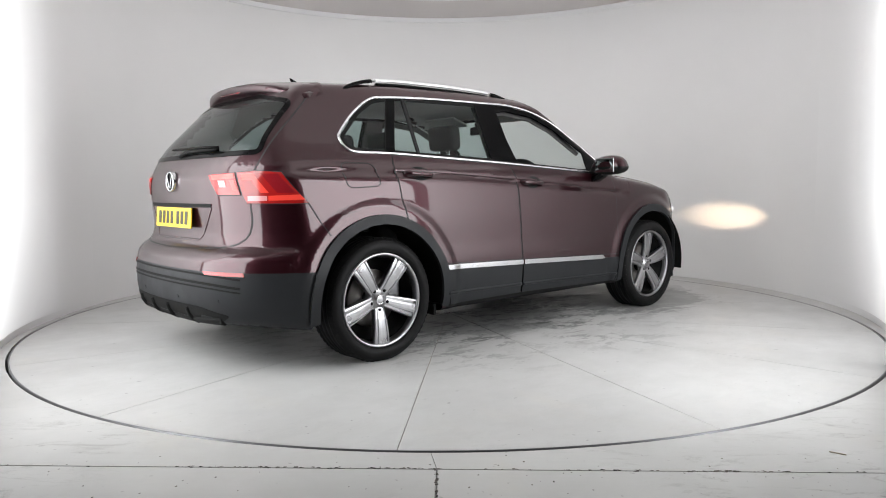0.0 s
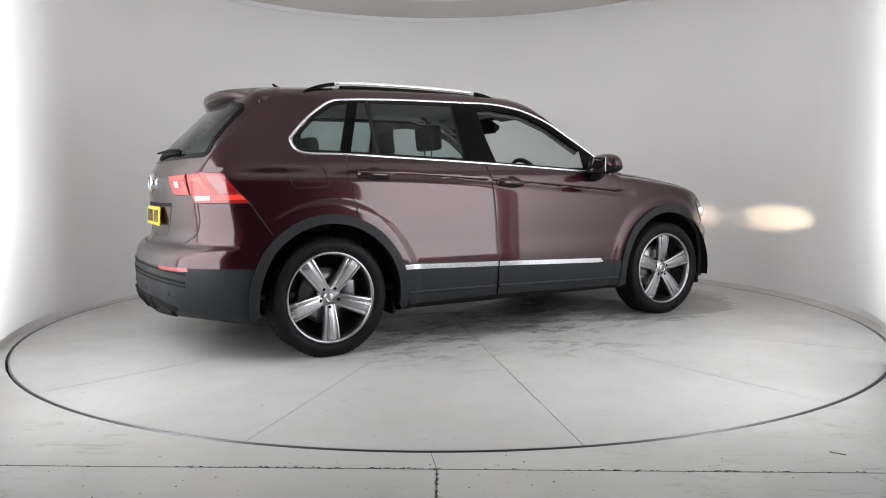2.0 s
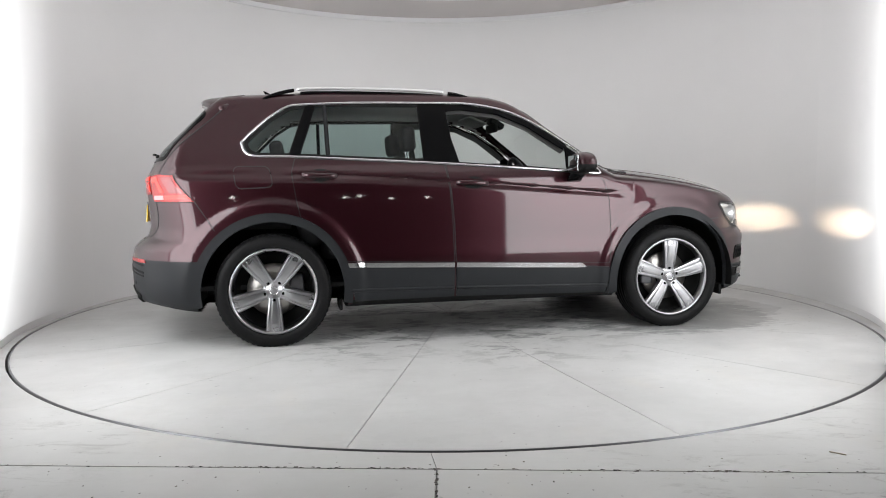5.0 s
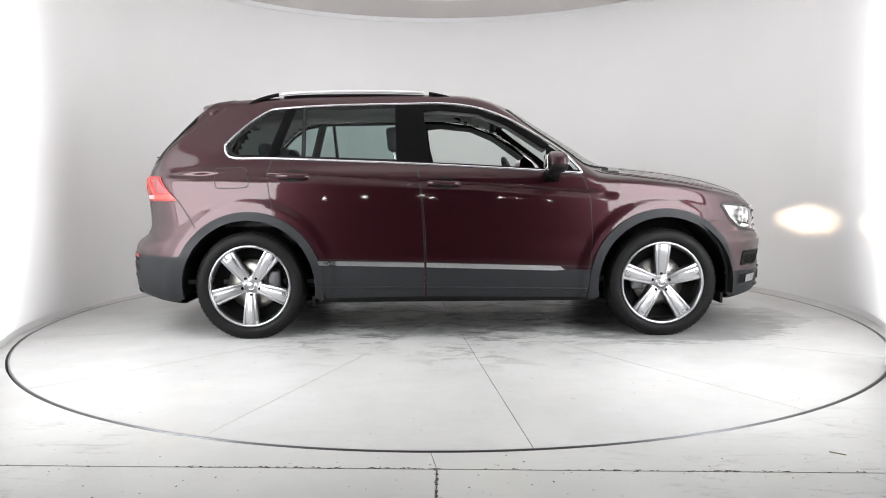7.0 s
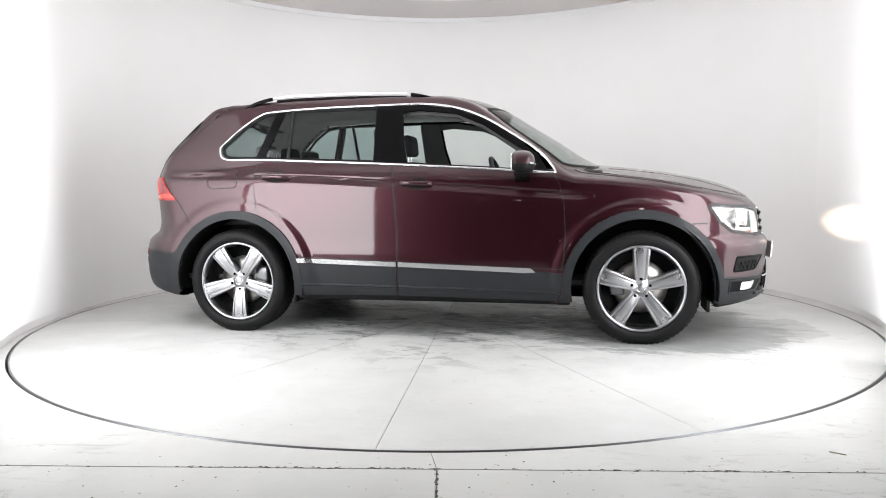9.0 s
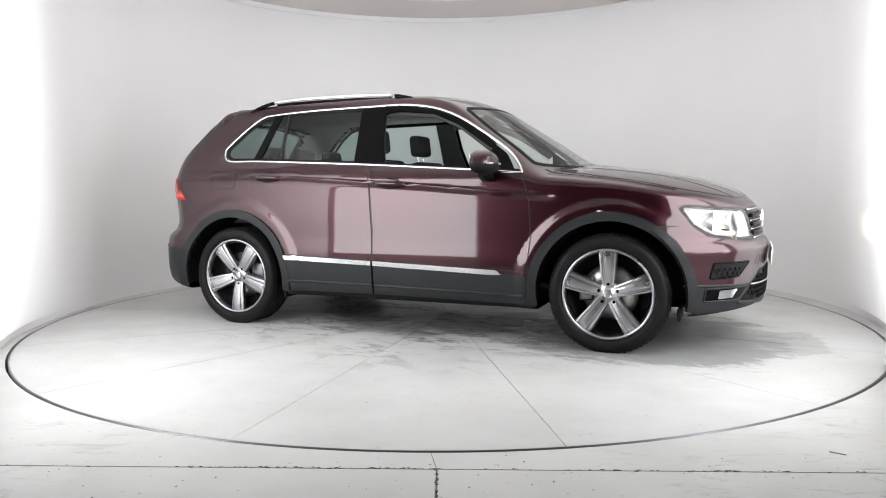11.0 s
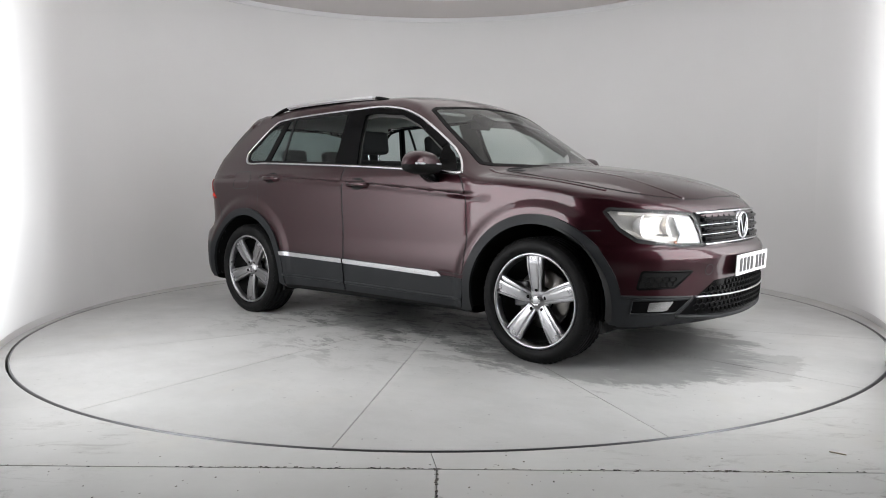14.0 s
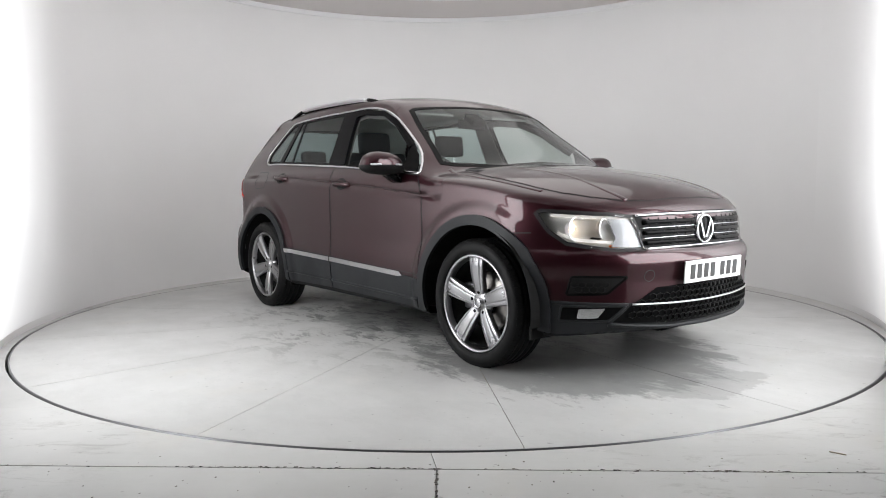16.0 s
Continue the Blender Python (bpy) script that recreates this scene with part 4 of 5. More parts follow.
    part("splitter", strip("front", [(-0.62, 0.30), (-0.3, 0.272), (0, 0.268), (0.3, 0.272), (0.62, 0.30)], 0.02, 0.012, 0.0), PLASTIC, car)
    both("parking_sensor", patch("front_corner", [(p[0], p[1]) for p in ring2(seen_from("front_corner", (1.79, -0.81, 0.475)), 0.011)], 0.01, 0.0, 0.003), PAINT, car)
    part("tow_cover_gap", strip("front", ring2((-0.435, 0.535), 0.028), 0.004, 0.0006, 0.0004, True, False, 0.01), SEAM, car)


def ring2(c, r, n=20):
    return [(c[0] + r * math.cos(2 * math.pi * i / n), c[1] + r * math.sin(2 * math.pi * i / n)) for i in range(n)]


def honeycomb(view, outline, r):
    poly = [tuple(p) for p in outline]
    lo, hi = np.min(poly, axis=0), np.max(poly, axis=0)
    cells, row = [], 0
    v = lo[1]
    while v < hi[1]:
        u = lo[0] + (r * 1.732 / 2 if row % 2 else 0) * 1.25
        while u < hi[0]:
            cells.append((u, v))
            u += r * 1.732 * 1.25
        v += r * 1.5
        row += 1
    uv, faces = [], []
    for u, v in cells:
        ring = [(u + 1.25 * r * math.cos(radians(60 * k + 30)), v + r * math.sin(radians(60 * k + 30))) for k in range(6)]
        if not within(np.array([p[0] for p in ring]), np.array([p[1] for p in ring]), poly).all():
            continue
        uv.append([(u + (p[0] - u) * s, v + (p[1] - v) * s) for s in (1.0, 0.86, 0.8) for p in ring])
    q, n = lay(view, np.array(uv).reshape(-1, 2))
    depth = np.tile(np.repeat([0.006, 0.008, -0.004], 6), len(uv))
    q = q + n * depth[:, None]
    for c in range(len(uv)):
        for a in (0, 6):
            for k in range(6):
                j = (k + 1) % 6
                b = c * 18 + a
                faces.append((b + k, b + j, b + 6 + j, b + 6 + k))
    return mesh(q, faces, smooth=False)


def badge(car, at, turn, r):
    """A plain round emblem: ring, disc and slanted bars."""
    m = pose(*at, 0, turn, 0)
    disc = part("emblem", mesh(*lathe([(0.0, 0.012), (r * 0.8, 0.012), (r * 0.84, 0.006), (r * 0.84, -0.01)], 48, "z")), BLACK, car, "round chrome emblem")
    disc.matrix_basis = m
    part("emblem_ring", mesh(*lathe([(r * 0.84, -0.008), (r * 0.84, 0.014), (r * 0.9, 0.018), (r * 0.97, 0.014), (r, 0.0), (r, -0.01)], 48, "z")), CHROME, disc)
    for s in (-1, 1):
        b = part("emblem_bar", box(r * 1.25, r * 0.16, 0.006, bevel=0.002), CHROME, disc)
        b.matrix_basis = pose(0, s * 0.36 * r, 0.015, 0, 0, s * (-24 if turn > 0 else 24))
    return disc


def plate(car, mat, m, label):
    p = part("number_plate", box(0.52, 0.008, 0.112, bevel=0.003), mat, car, label)
    p.matrix_basis = m
    for i, x in enumerate((-0.195, -0.135, -0.075, -0.015, 0.075, 0.135, 0.195)):
        c = part("plate_bar", box(0.04, 0.002, 0.074, bevel=0.0006), INK, p)
        c.matrix_basis = pose(x, -0.005, 0)


def build_rear(car):
    # lamps: outer unit on the quarter panel, inner unit on the tailgate
    def rc(*pts):
        return [seen_from("rear_corner", p) for p in pts]
    outer = rc((-2.064, -0.622, 1.058), (-2.006, -0.71, 1.066), (-1.912, -0.803, 1.058), (-1.787, -0.852, 0.9), (-2.039, -0.677, 0.902), (-2.05, -0.655, 0.945))
    inner = rc((-2.128, -0.415, 1.05), (-2.07, -0.607, 1.058), (-2.056, -0.642, 0.945), (-2.116, -0.497, 0.947))
    both("tail_lamp", patch("rear_corner", outer, 0.025, 0.0, 0.006), RED, car, "lit red wrap-round tail lamp")
    both("tailgate_lamp", patch("rear_corner", inner, 0.025, 0.0, 0.006), RED, car, "red tailgate lamp")
    both("lamp_gap", strip("rear_corner", outer, 0.01, 0.001, 0.0, True, False), SEAM, car)
    both("lamp_gap", strip("rear_corner", inner, 0.01, 0.001, 0.0, True, False), SEAM, car)
    for pts, mat in ((((-2.12, -0.44, 1.046), (-2.07, -0.60, 1.054), (-2.068, -0.606, 1.03), (-2.118, -0.455, 1.022)), RED_LIT),
                     (((-2.108, -0.50, 1.02), (-2.09, -0.545, 1.02), (-2.09, -0.56, 0.985), (-2.108, -0.515, 0.985)), CLEAR_RED),
                     (((-2.08, -0.575, 1.02), (-2.068, -0.605, 1.022), (-2.06, -0.63, 0.965), (-2.072, -0.60, 0.965)), RED_LIT),
                     (((-2.05, -0.645, 1.05), (-2.012, -0.70, 1.054), (-1.955, -0.76, 0.955), (-1.99, -0.735, 0.955), (-2.02, -0.70, 1.02), (-2.048, -0.65, 1.02)), RED_LIT),
                     (((-1.985, -0.735, 1.05), (-1.925, -0.795, 1.05), (-1.845, -0.835, 0.955), (-1.92, -0.785, 0.955)), RED_DARK),
                     (((-2.035, -0.68, 0.94), (-1.96, -0.75, 0.94), (-1.96, -0.75, 0.915), (-2.035, -0.68, 0.914)), CLEAR_RED),
                     (((-1.955, -0.755, 0.94), (-1.825, -0.838, 0.945), (-1.80, -0.846, 0.918), (-1.955, -0.755, 0.915)), RED_LIT)):
        both("lamp_segment", patch("rear_corner", rc(*pts), 0.02, 0.006, 0.002), mat, car)
    badge(car, (-2.168, 0, 1.02), -90, 0.058)
    rec = rounded([(-0.44, 0.892), (0.44, 0.892), (0.31, 0.702), (-0.31, 0.702)], 0.03)
    part("plate_recess_edge", strip("rear", rec, 0.012, 0.003, 0.0, True), PAINT, car)
    # dark strip stands in for the shadow below the recess's upper edge
    part("plate_recess_painted_shadow", strip("rear", [(-0.43, 0.888), (0.43, 0.888)], 0.02, 0.004, 0.0, False, False), MATT, car)
    plate(car, YELLOW_PLATE, pose(-2.168, 0, 0.818, -4, 0, -90), "yellow rear number plate with dark bars")
    # bumper grooves, reflectors, valance and exhaust
    for z, w in ((0.49, 0.012), (0.468, 0.008), (0.535, 0.01)):
        o = [(-0.72, z - 0.02), (-0.5, z), (0, z + 0.005), (0.5, z), (0.72, z - 0.02)]
        part("bumper_groove", strip("rear", spline(o, 0.05), w, 0.003, 0.0, False, False), MATT, car)
    ref = [seen_from("rear_corner", p) for p in ((-2.217, -0.501, 0.554), (-2.214, -0.521, 0.535), (-2.099, -0.739, 0.530), (-2.102, -0.732, 0.551))]
    both("rear_reflector", patch("rear_corner", ref, 0.02, 0.0, 0.005), RED, car, "red bumper reflector")
    part("valance", strip("rear", spline([(-0.6, 0.29), (-0.3, 0.275), (0, 0.27), (0.3, 0.275), (0.6, 0.29)], 0.05), 0.05, 0.012, 0.0), MATT, car, "black rear valance")
    dif = rounded([(-0.66, 0.325), (-0.45, 0.365), (0.45, 0.365), (0.66, 0.325), (0.56, 0.268), (0.3, 0.26), (-0.3, 0.26), (-0.56, 0.268)], 0.03)
    part("rear_diffuser", patch("rear", dif, 0.04, 0.0, 0.004), MATT, car, "black rear diffuser")
    for y in (-0.36, -0.12, 0.12, 0.36):
        part("diffuser_fin", strip("rear", [(y, 0.27), (y * 0.96, 0.352)], 0.012, 0.014, 0.003), MATT, car)
    for y in (-0.6, -0.25, 0.25, 0.6):
        part("parking_sensor", patch("rear", ring2((-y, 0.40), 0.011), 0.01, 0.0, 0.003), PLASTIC, car)
    # roof spoiler with a high brake lamp
    ys = np.linspace(-0.6, 0.6, 41)
    verts, faces = [], []
    for y in ys:
        k = (abs(y) / 0.6) ** 4
        xt, zt = -1.815 + 0.30 * y * y + 0.06 * k, 1.574 - 0.07 * y * y - 0.06 * k
        x0 = -1.50 - 0.02 * k
        z0 = float(meet(np.array([[x0, y, 2.0]]), np.array([[0, 0, -1.0]]))[0, 2]) + 0.004
        zm = float(meet(np.array([[-1.62, y, 2.0]]), np.array([[0, 0, -1.0]]))[0, 2]) + 0.006 - 0.01 * k
        prof = [(x0, z0), (-1.62, zm), (xt + 0.06, zt + 0.018), (xt + 0.015, zt + 0.006), (xt, zt - 0.006), (xt + 0.003, zt - 0.03), (xt + 0.02, zt - 0.045), (-1.70 + 0.12 * k, 1.50 - 0.1 * y * y), (-1.60, 1.50 - 0.1 * y * y)]
        verts += [(px, y, pz) for px, pz in prof]
    k = 9
    for i in range(len(ys) - 1):
        for j in range(k - 1):
            faces.append((i * k + j, i * k + j + 1, (i + 1) * k + j + 1, (i + 1) * k + j))
    faces += [tuple(range(k))[::-1], tuple(range((len(ys) - 1) * k, len(ys) * k))]
    sp = part("roof_spoiler", mesh(verts, faces), PAINT, car, "aubergine roof spoiler")
    lamp = part("high_brake_lamp", smooth(box(0.012, 0.26, 0.022, bevel=0.005)), RED_DARK, sp, "dark red high brake lamp")
    lamp.matrix_basis = pose(-1.797, 0, 1.545, 0, 10, 0)
    # wiper
    wip = part("rear_wiper", sweep([(-2.10, 0.03, 1.165), (-2.10, -0.05, 1.185), (-2.085, -0.25, 1.19), (-2.06, -0.38, 1.19)], [(0, 0, 1)] * 4, [(-1, 0, 0)] * 4, 0.022, 0.016), MATT, car, "black rear wiper")
    part("wiper_blade", sweep([(-2.105, 0.12, 1.205), (-2.10, -0.3, 1.205), (-2.075, -0.42, 1.20)], [(0, 0, 1)] * 3, [(-1, 0, 0)] * 3, 0.012, 0.012), MATT, wip)
    # roof fin and rails
    fin = bmesh.new()
    a = [fin.verts.new(p) for p in ((-1.22, 0, 1.625), (-1.36, -0.022, 1.615), (-1.36, 0.022, 1.615), (-1.40, 0, 1.672), (-1.385, 0, 1.672), (-1.345, -0.004, 1.65), (-1.345, 0.004, 1.65))]
    for f in ((0, 1, 5), (0, 6, 2), (0, 5, 6), (5, 1, 3), (5, 3, 4), (6, 4, 3), (6, 3, 2), (5, 4, 6), (1, 2, 3), (0, 2, 1)):
        fin.faces.new([a[i] for i in f])
    part("aerial_fin", smooth(fin), BLACK, car, "dark shark-fin aerial")
    zs = spline([(-1.40, 1.535), (-1.33, 1.572), (-1.22, 1.603), (-1.1, 1.616), (-0.9, 1.622), (-0.5, 1.621), (-0.2, 1.61), (-0.08, 1.592), (0.0, 1.568), (0.07, 1.535)], 0.02)

    def rail(lo, hi, width, height, drop):
        path = [(x, -0.575, z - drop) for x, z in zs if lo <= x <= hi]
        return sweep(path, [(0, 1, 0)] * len(path), [(0, 0, 1)] * len(path), width, height)
    for nm, b, mat, lab in (("roof_rail", rail(-1.18, -0.18, 0.03, 0.012, 0.0), RAIL, "brushed aluminium roof rail"),
                            ("rail_base", rail(-1.16, -0.2, 0.022, 0.008, 0.022), BLACK, "black rail base"),
                            ("rail_foot", rail(-1.42, -1.175, 0.032, 0.014, 0.004), BLACK, "black rail foot"),
                            ("rail_foot", rail(-0.185, 0.08, 0.032, 0.014, 0.004), BLACK, "black rail foot")):
        data = bpy.data.meshes.new(nm)
        b.to_mesh(data)
        b.free()
        both(nm, data, mat, car, lab)


def build_side_fittings(car):
    for cx, cz in ((-0.068, 1.003), (-1.04, 1.055)):
        for s in (-1, 1):
            q, n = lay("side", [(cx, cz)])
            y = float(q[0, 1])
            c = part("handle_cup", patch("side", [(cx + 0.072 * math.cos(t), cz + 0.04 * math.sin(t)) for t in np.linspace(0, 2 * math.pi, 28, endpoint=False)], 0.02, 0.001, 0.003)
                     if s < 0 else mirrored(patch("side", [(cx + 0.072 * math.cos(t), cz + 0.04 * math.sin(t)) for t in np.linspace(0, 2 * math.pi, 28, endpoint=False)], 0.02, 0.001, 0.003)), MATT, car, "dark handle recess")
            pts = [(cx - 0.115, (y + 0.002), cz + 0.002), (cx - 0.095, y - 0.022, cz + 0.002), (cx - 0.05, y - 0.036, cz + 0.001), (cx + 0.03, y - 0.036, cz - 0.002), (cx + 0.08, y - 0.024, cz - 0.004), (cx + 0.105, (y + 0.002), cz - 0.005)]
            pts = [(a, b if s < 0 else -b, d) for a, b, d in spline(pts, 0.01)]
            bm = sweep(pts, [(0, 0, 1)] * len(pts), [(0, float(s), 0)] * len(pts), 0.03, 0.012)
            part("door_handle", bm, PAINT, car, "aubergine door handle")
    # door mirrors
    for s in (-1, 1):
        m = new("door_mirror")
        m.parent = car
        m.matrix_basis = pose(0.615, s * 0.99, 1.118)
        tagged(m, "door mirror with painted cap and black base")
        bm = bmesh.new()
        bmesh.ops.create_uvsphere(bm, u_segments=32, v_segments=20, radius=1)
        for v in bm.verts:
            x, y, z = v.co
            f = lambda t, p: math.copysign(abs(t) ** p, t)
            x, y, z = f(x, 0.7), f(y, 0.75), f(z, 0.75)
            v.co = (x * (0.085 if x > 0 else 0.055), y * 0.142 * (1 - 0.2 * z), z * (0.074 if z > 0 else 0.064) + 0.008 * y * s)
        bmesh.ops.bisect_plane(bm, geom=[*bm.verts, *bm.edges, *bm.faces], plane_co=(0, 0, -0.006), plane_no=(0, 0, 1))
        lower = bm.copy()
        bmesh.ops.delete(bm, geom=[g for g in bm.faces if g.calc_center_median().z < -0.006], context="FACES")
        bmesh.ops.delete(lower, geom=[g for g in lower.faces if g.calc_center_median().z > -0.006], context="FACES")
        part("mirror_cap", smooth(bm), PAINT, m, "aubergine mirror cap")
        part("mirror_base", smooth(lower), MATT, m, "black mirror base")
        part("indicator", smooth(box(0.05, 0.215, 0.012, (0.058, s * 0.008, -0.004), 0.004)), LAMP_PANEL, m, "pale mirror indicator")
        part("mirror_glass", smooth(box(0.006, 0.16, 0.10, (-0.05, 0, 0.005), 0.002)), MIRROR, m, "mirror glass")
        arm = sweep([(0.0, -s * 0.04, -0.055), (0.0, -s * 0.09, -0.085), (0.0, -s * 0.13, -0.10)], [(1, 0, 0)] * 3, [(0, 0, 1)] * 3, 0.09, 0.03)
        part("mirror_arm", arm, BLACK, m, "black mirror arm")


def build_cabin(car):
    def seat(x, y, w, back_h, tilt, base_z, bench=False):
        s = new("rear_bench" if bench else "front_seat")
        s.parent = car
        s.matrix_basis = pose(x, y, base_z)
        tagged(s, "black fabric car seat with headrest")
        part("seat_cushion", smooth(box(0.5, w, 0.14, (0.22, 0, 0), 0.05, 4)), FABRIC, s)
        b = part("seat_back", smooth(box(0.13, w, back_h, (0, 0, 0), 0.05, 4)), FABRIC, s)
        b.matrix_basis = pose(-0.08 - 0.5 * back_h * math.sin(radians(tilt)), 0, 0.5 * back_h, 0, -tilt, 0)
        for hy in ((-0.42, 0.0, 0.42) if bench else (0,)):
            hx = -0.1 - (back_h + 0.09) * math.sin(radians(tilt))
            h = part("headrest", smooth(box(0.09, 0.26 if not bench else 0.22, 0.17 if not bench else 0.12, (0, 0, 0), 0.04, 4)), FABRIC, s)
            h.matrix_basis = pose(hx, hy, back_h + (0.13 if not bench else 0.07), 0, -tilt * 0.4, 0)
            for e in (-0.05, 0.05):
                p = part("headrest_post", mesh(*lathe([(0.006, 0), (0.006, 0.1)], 10, "z")), CHROME, s)
                p.matrix_basis = pose(hx + 0.005, hy + e, back_h - 0.03, 0, -tilt * 0.4, 0)
    for y in (-0.37, 0.37):
        seat(-0.15, y, 0.5, 0.62, 14, 0.56)
    seat(-1.0, 0, 1.3, 0.58, 18, 0.58, True)
    part("dashboard", smooth(box(0.45, 1.38, 0.3, (0.78, 0, 0.92), 0.09, 4)), DASH, car, "dark soft-touch dashboard")
    part("dashboard_top", smooth(box(0.5, 1.3, 0.05, (0.86, 0, 1.06), 0.02, 3, turn=Matrix.Rotation(radians(2), 4, "Y"))), DASH, car)
    part("cabin_floor", box(2.9, 1.5, 0.03, (-0.45, 0, 0.36)), DASH, car)
    part("boot_floor", box(0.75, 1.2, 0.05, (-1.6, 0, 0.74), 0.01), DASH, car)
    ring = [(0, 0.185 * math.cos(t), 0.185 * math.sin(t)) for t in np.linspace(0, 2 * math.pi, 48, endpoint=False)]
    out = [(0, math.cos(t), math.sin(t)) for t in np.linspace(0, 2 * math.pi, 48, endpoint=False)]
    w = part("steering_wheel", sweep(ring, [(1, 0, 0)] * 48, out, 0.032, 0.016, True), DASH, car, "black steering wheel")
    w.matrix_basis = pose(0.42, -0.37, 1.0, 0, -22, 0)
    part("wheel_boss", smooth(box(0.05, 0.16, 0.12, (0.02, 0, -0.01), 0.02, 3)), DASH, w)
    for a in (0, 180, 270):
        sp = part("wheel_spoke", smooth(box(0.02, 0.14, 0.03, (0.01, 0.11, 0), 0.006)), DASH, w)
        sp.matrix_basis = pose(0, 0, 0, a, 0, 0)
    rv = part("rear_view_mirror", smooth(box(0.03, 0.24, 0.065, (0.30, 0, 1.42), 0.012, 3)), MATT, car, "dark interior mirror")
    part("sensor_pod", smooth(box(0.12, 0.12, 0.05, (0.33, 0, 1.455), 0.02, 3, turn=Matrix.Rotation(radians(28), 4, "Y"))), MATT, car)
    for s in (-1, 1):
        part("sun_visor", smooth(box(0.16, 0.36, 0.02, (0.24, s * 0.36, 1.5), 0.008, 2, turn=Matrix.Rotation(radians(20), 4, "Y"))), HEADLINER, car)


def build_car():
    car = new("car")
    tagged(car, "dark aubergine metallic five-door family car, lamps lit, on a turntable", "car")
    build_shell(car)
    build_panels(car)
    build_glazing(car)
    build_wheels(car)
    build_front(car)
    build_rear(car)
    build_side_fittings(car)
    build_cabin(car)
    return car


# ---- the studio ----
WALL_AT, WALL_R, WALL_H, DISC_R, DISC_AT = (0.07, 0.25), 3.065, 3.01, 2.945, (0.022, 0.018)
OPEN = 49.5


def on_wall(deg, r):
    """A place on the round wall; 0 degrees faces the camera's side."""
    t = radians(deg - 90)
    west = deg % 360 > 180
    off = max(0.0, 84 - min(deg % 360, 360 - deg % 360))
    r = r + (0.0046 * off if west else -0.0012 * off)
    return (WALL_AT[0] + r * math.cos(t), WALL_AT[1] + r * math.sin(t))


def curved(a0, a1, r0, r1, z0, z1, n=60):
    """A block bent along the round wall."""
    verts, faces = [], []
    for a in np.linspace(a0, a1, n + 1):
        for r, z in ((r0, z0), (r1, z0), (r1, z1), (r0, z1)):
            verts.append((*on_wall(a, r), z))
    for i in range(n):
        for k in range(4):
            j = (k + 1) % 4
            faces.append((i * 4 + k, (i + 1) * 4 + k, (i + 1) * 4 + j, i * 4 + j))
    faces += [(0, 1, 2, 3), (n * 4 + 3, n * 4 + 2, n * 4 + 1, n * 4)]
    bm = bmesh.new()
    vs = [bm.verts.new(v) for v in verts]
    for f in faces:
        bm.faces.new([vs[i] for i in f])
    bmesh.ops.recalc_face_normals(bm, faces=bm.faces)
    for f in bm.faces:
        f.smooth = True
    for e in bm.edges:
        e.smooth = e.calc_face_angle(0.0) < 0.5
    return bm


def slab_mesh(outline, z0=-0.12, z1=0.0, bevel=0.004):
    bm = bmesh.new()
    f = bm.faces.new([bm.verts.new((x, y, z1)) for x, y in outline])
    if f.normal.z < 0:
        f.normal_flip()
    bmesh.ops.recalc_face_normals(bm, faces=bm.faces)
    r = bmesh.ops.extrude_face_region(bm, geom=[f])
    for v in (g for g in r["geom"] if isinstance(g, bmesh.types.BMVert)):
        v.co.z = z0
    bmesh.ops.recalc_face_normals(bm, faces=bm.faces)
    if bevel:
        es = [e for e in bm.edges if all(abs(v.co.z - z1) < 1e-6 for v in e.verts)]
        bmesh.ops.bevel(bm, geom=es, offset=bevel, segments=1, affect="EDGES")
    return bm


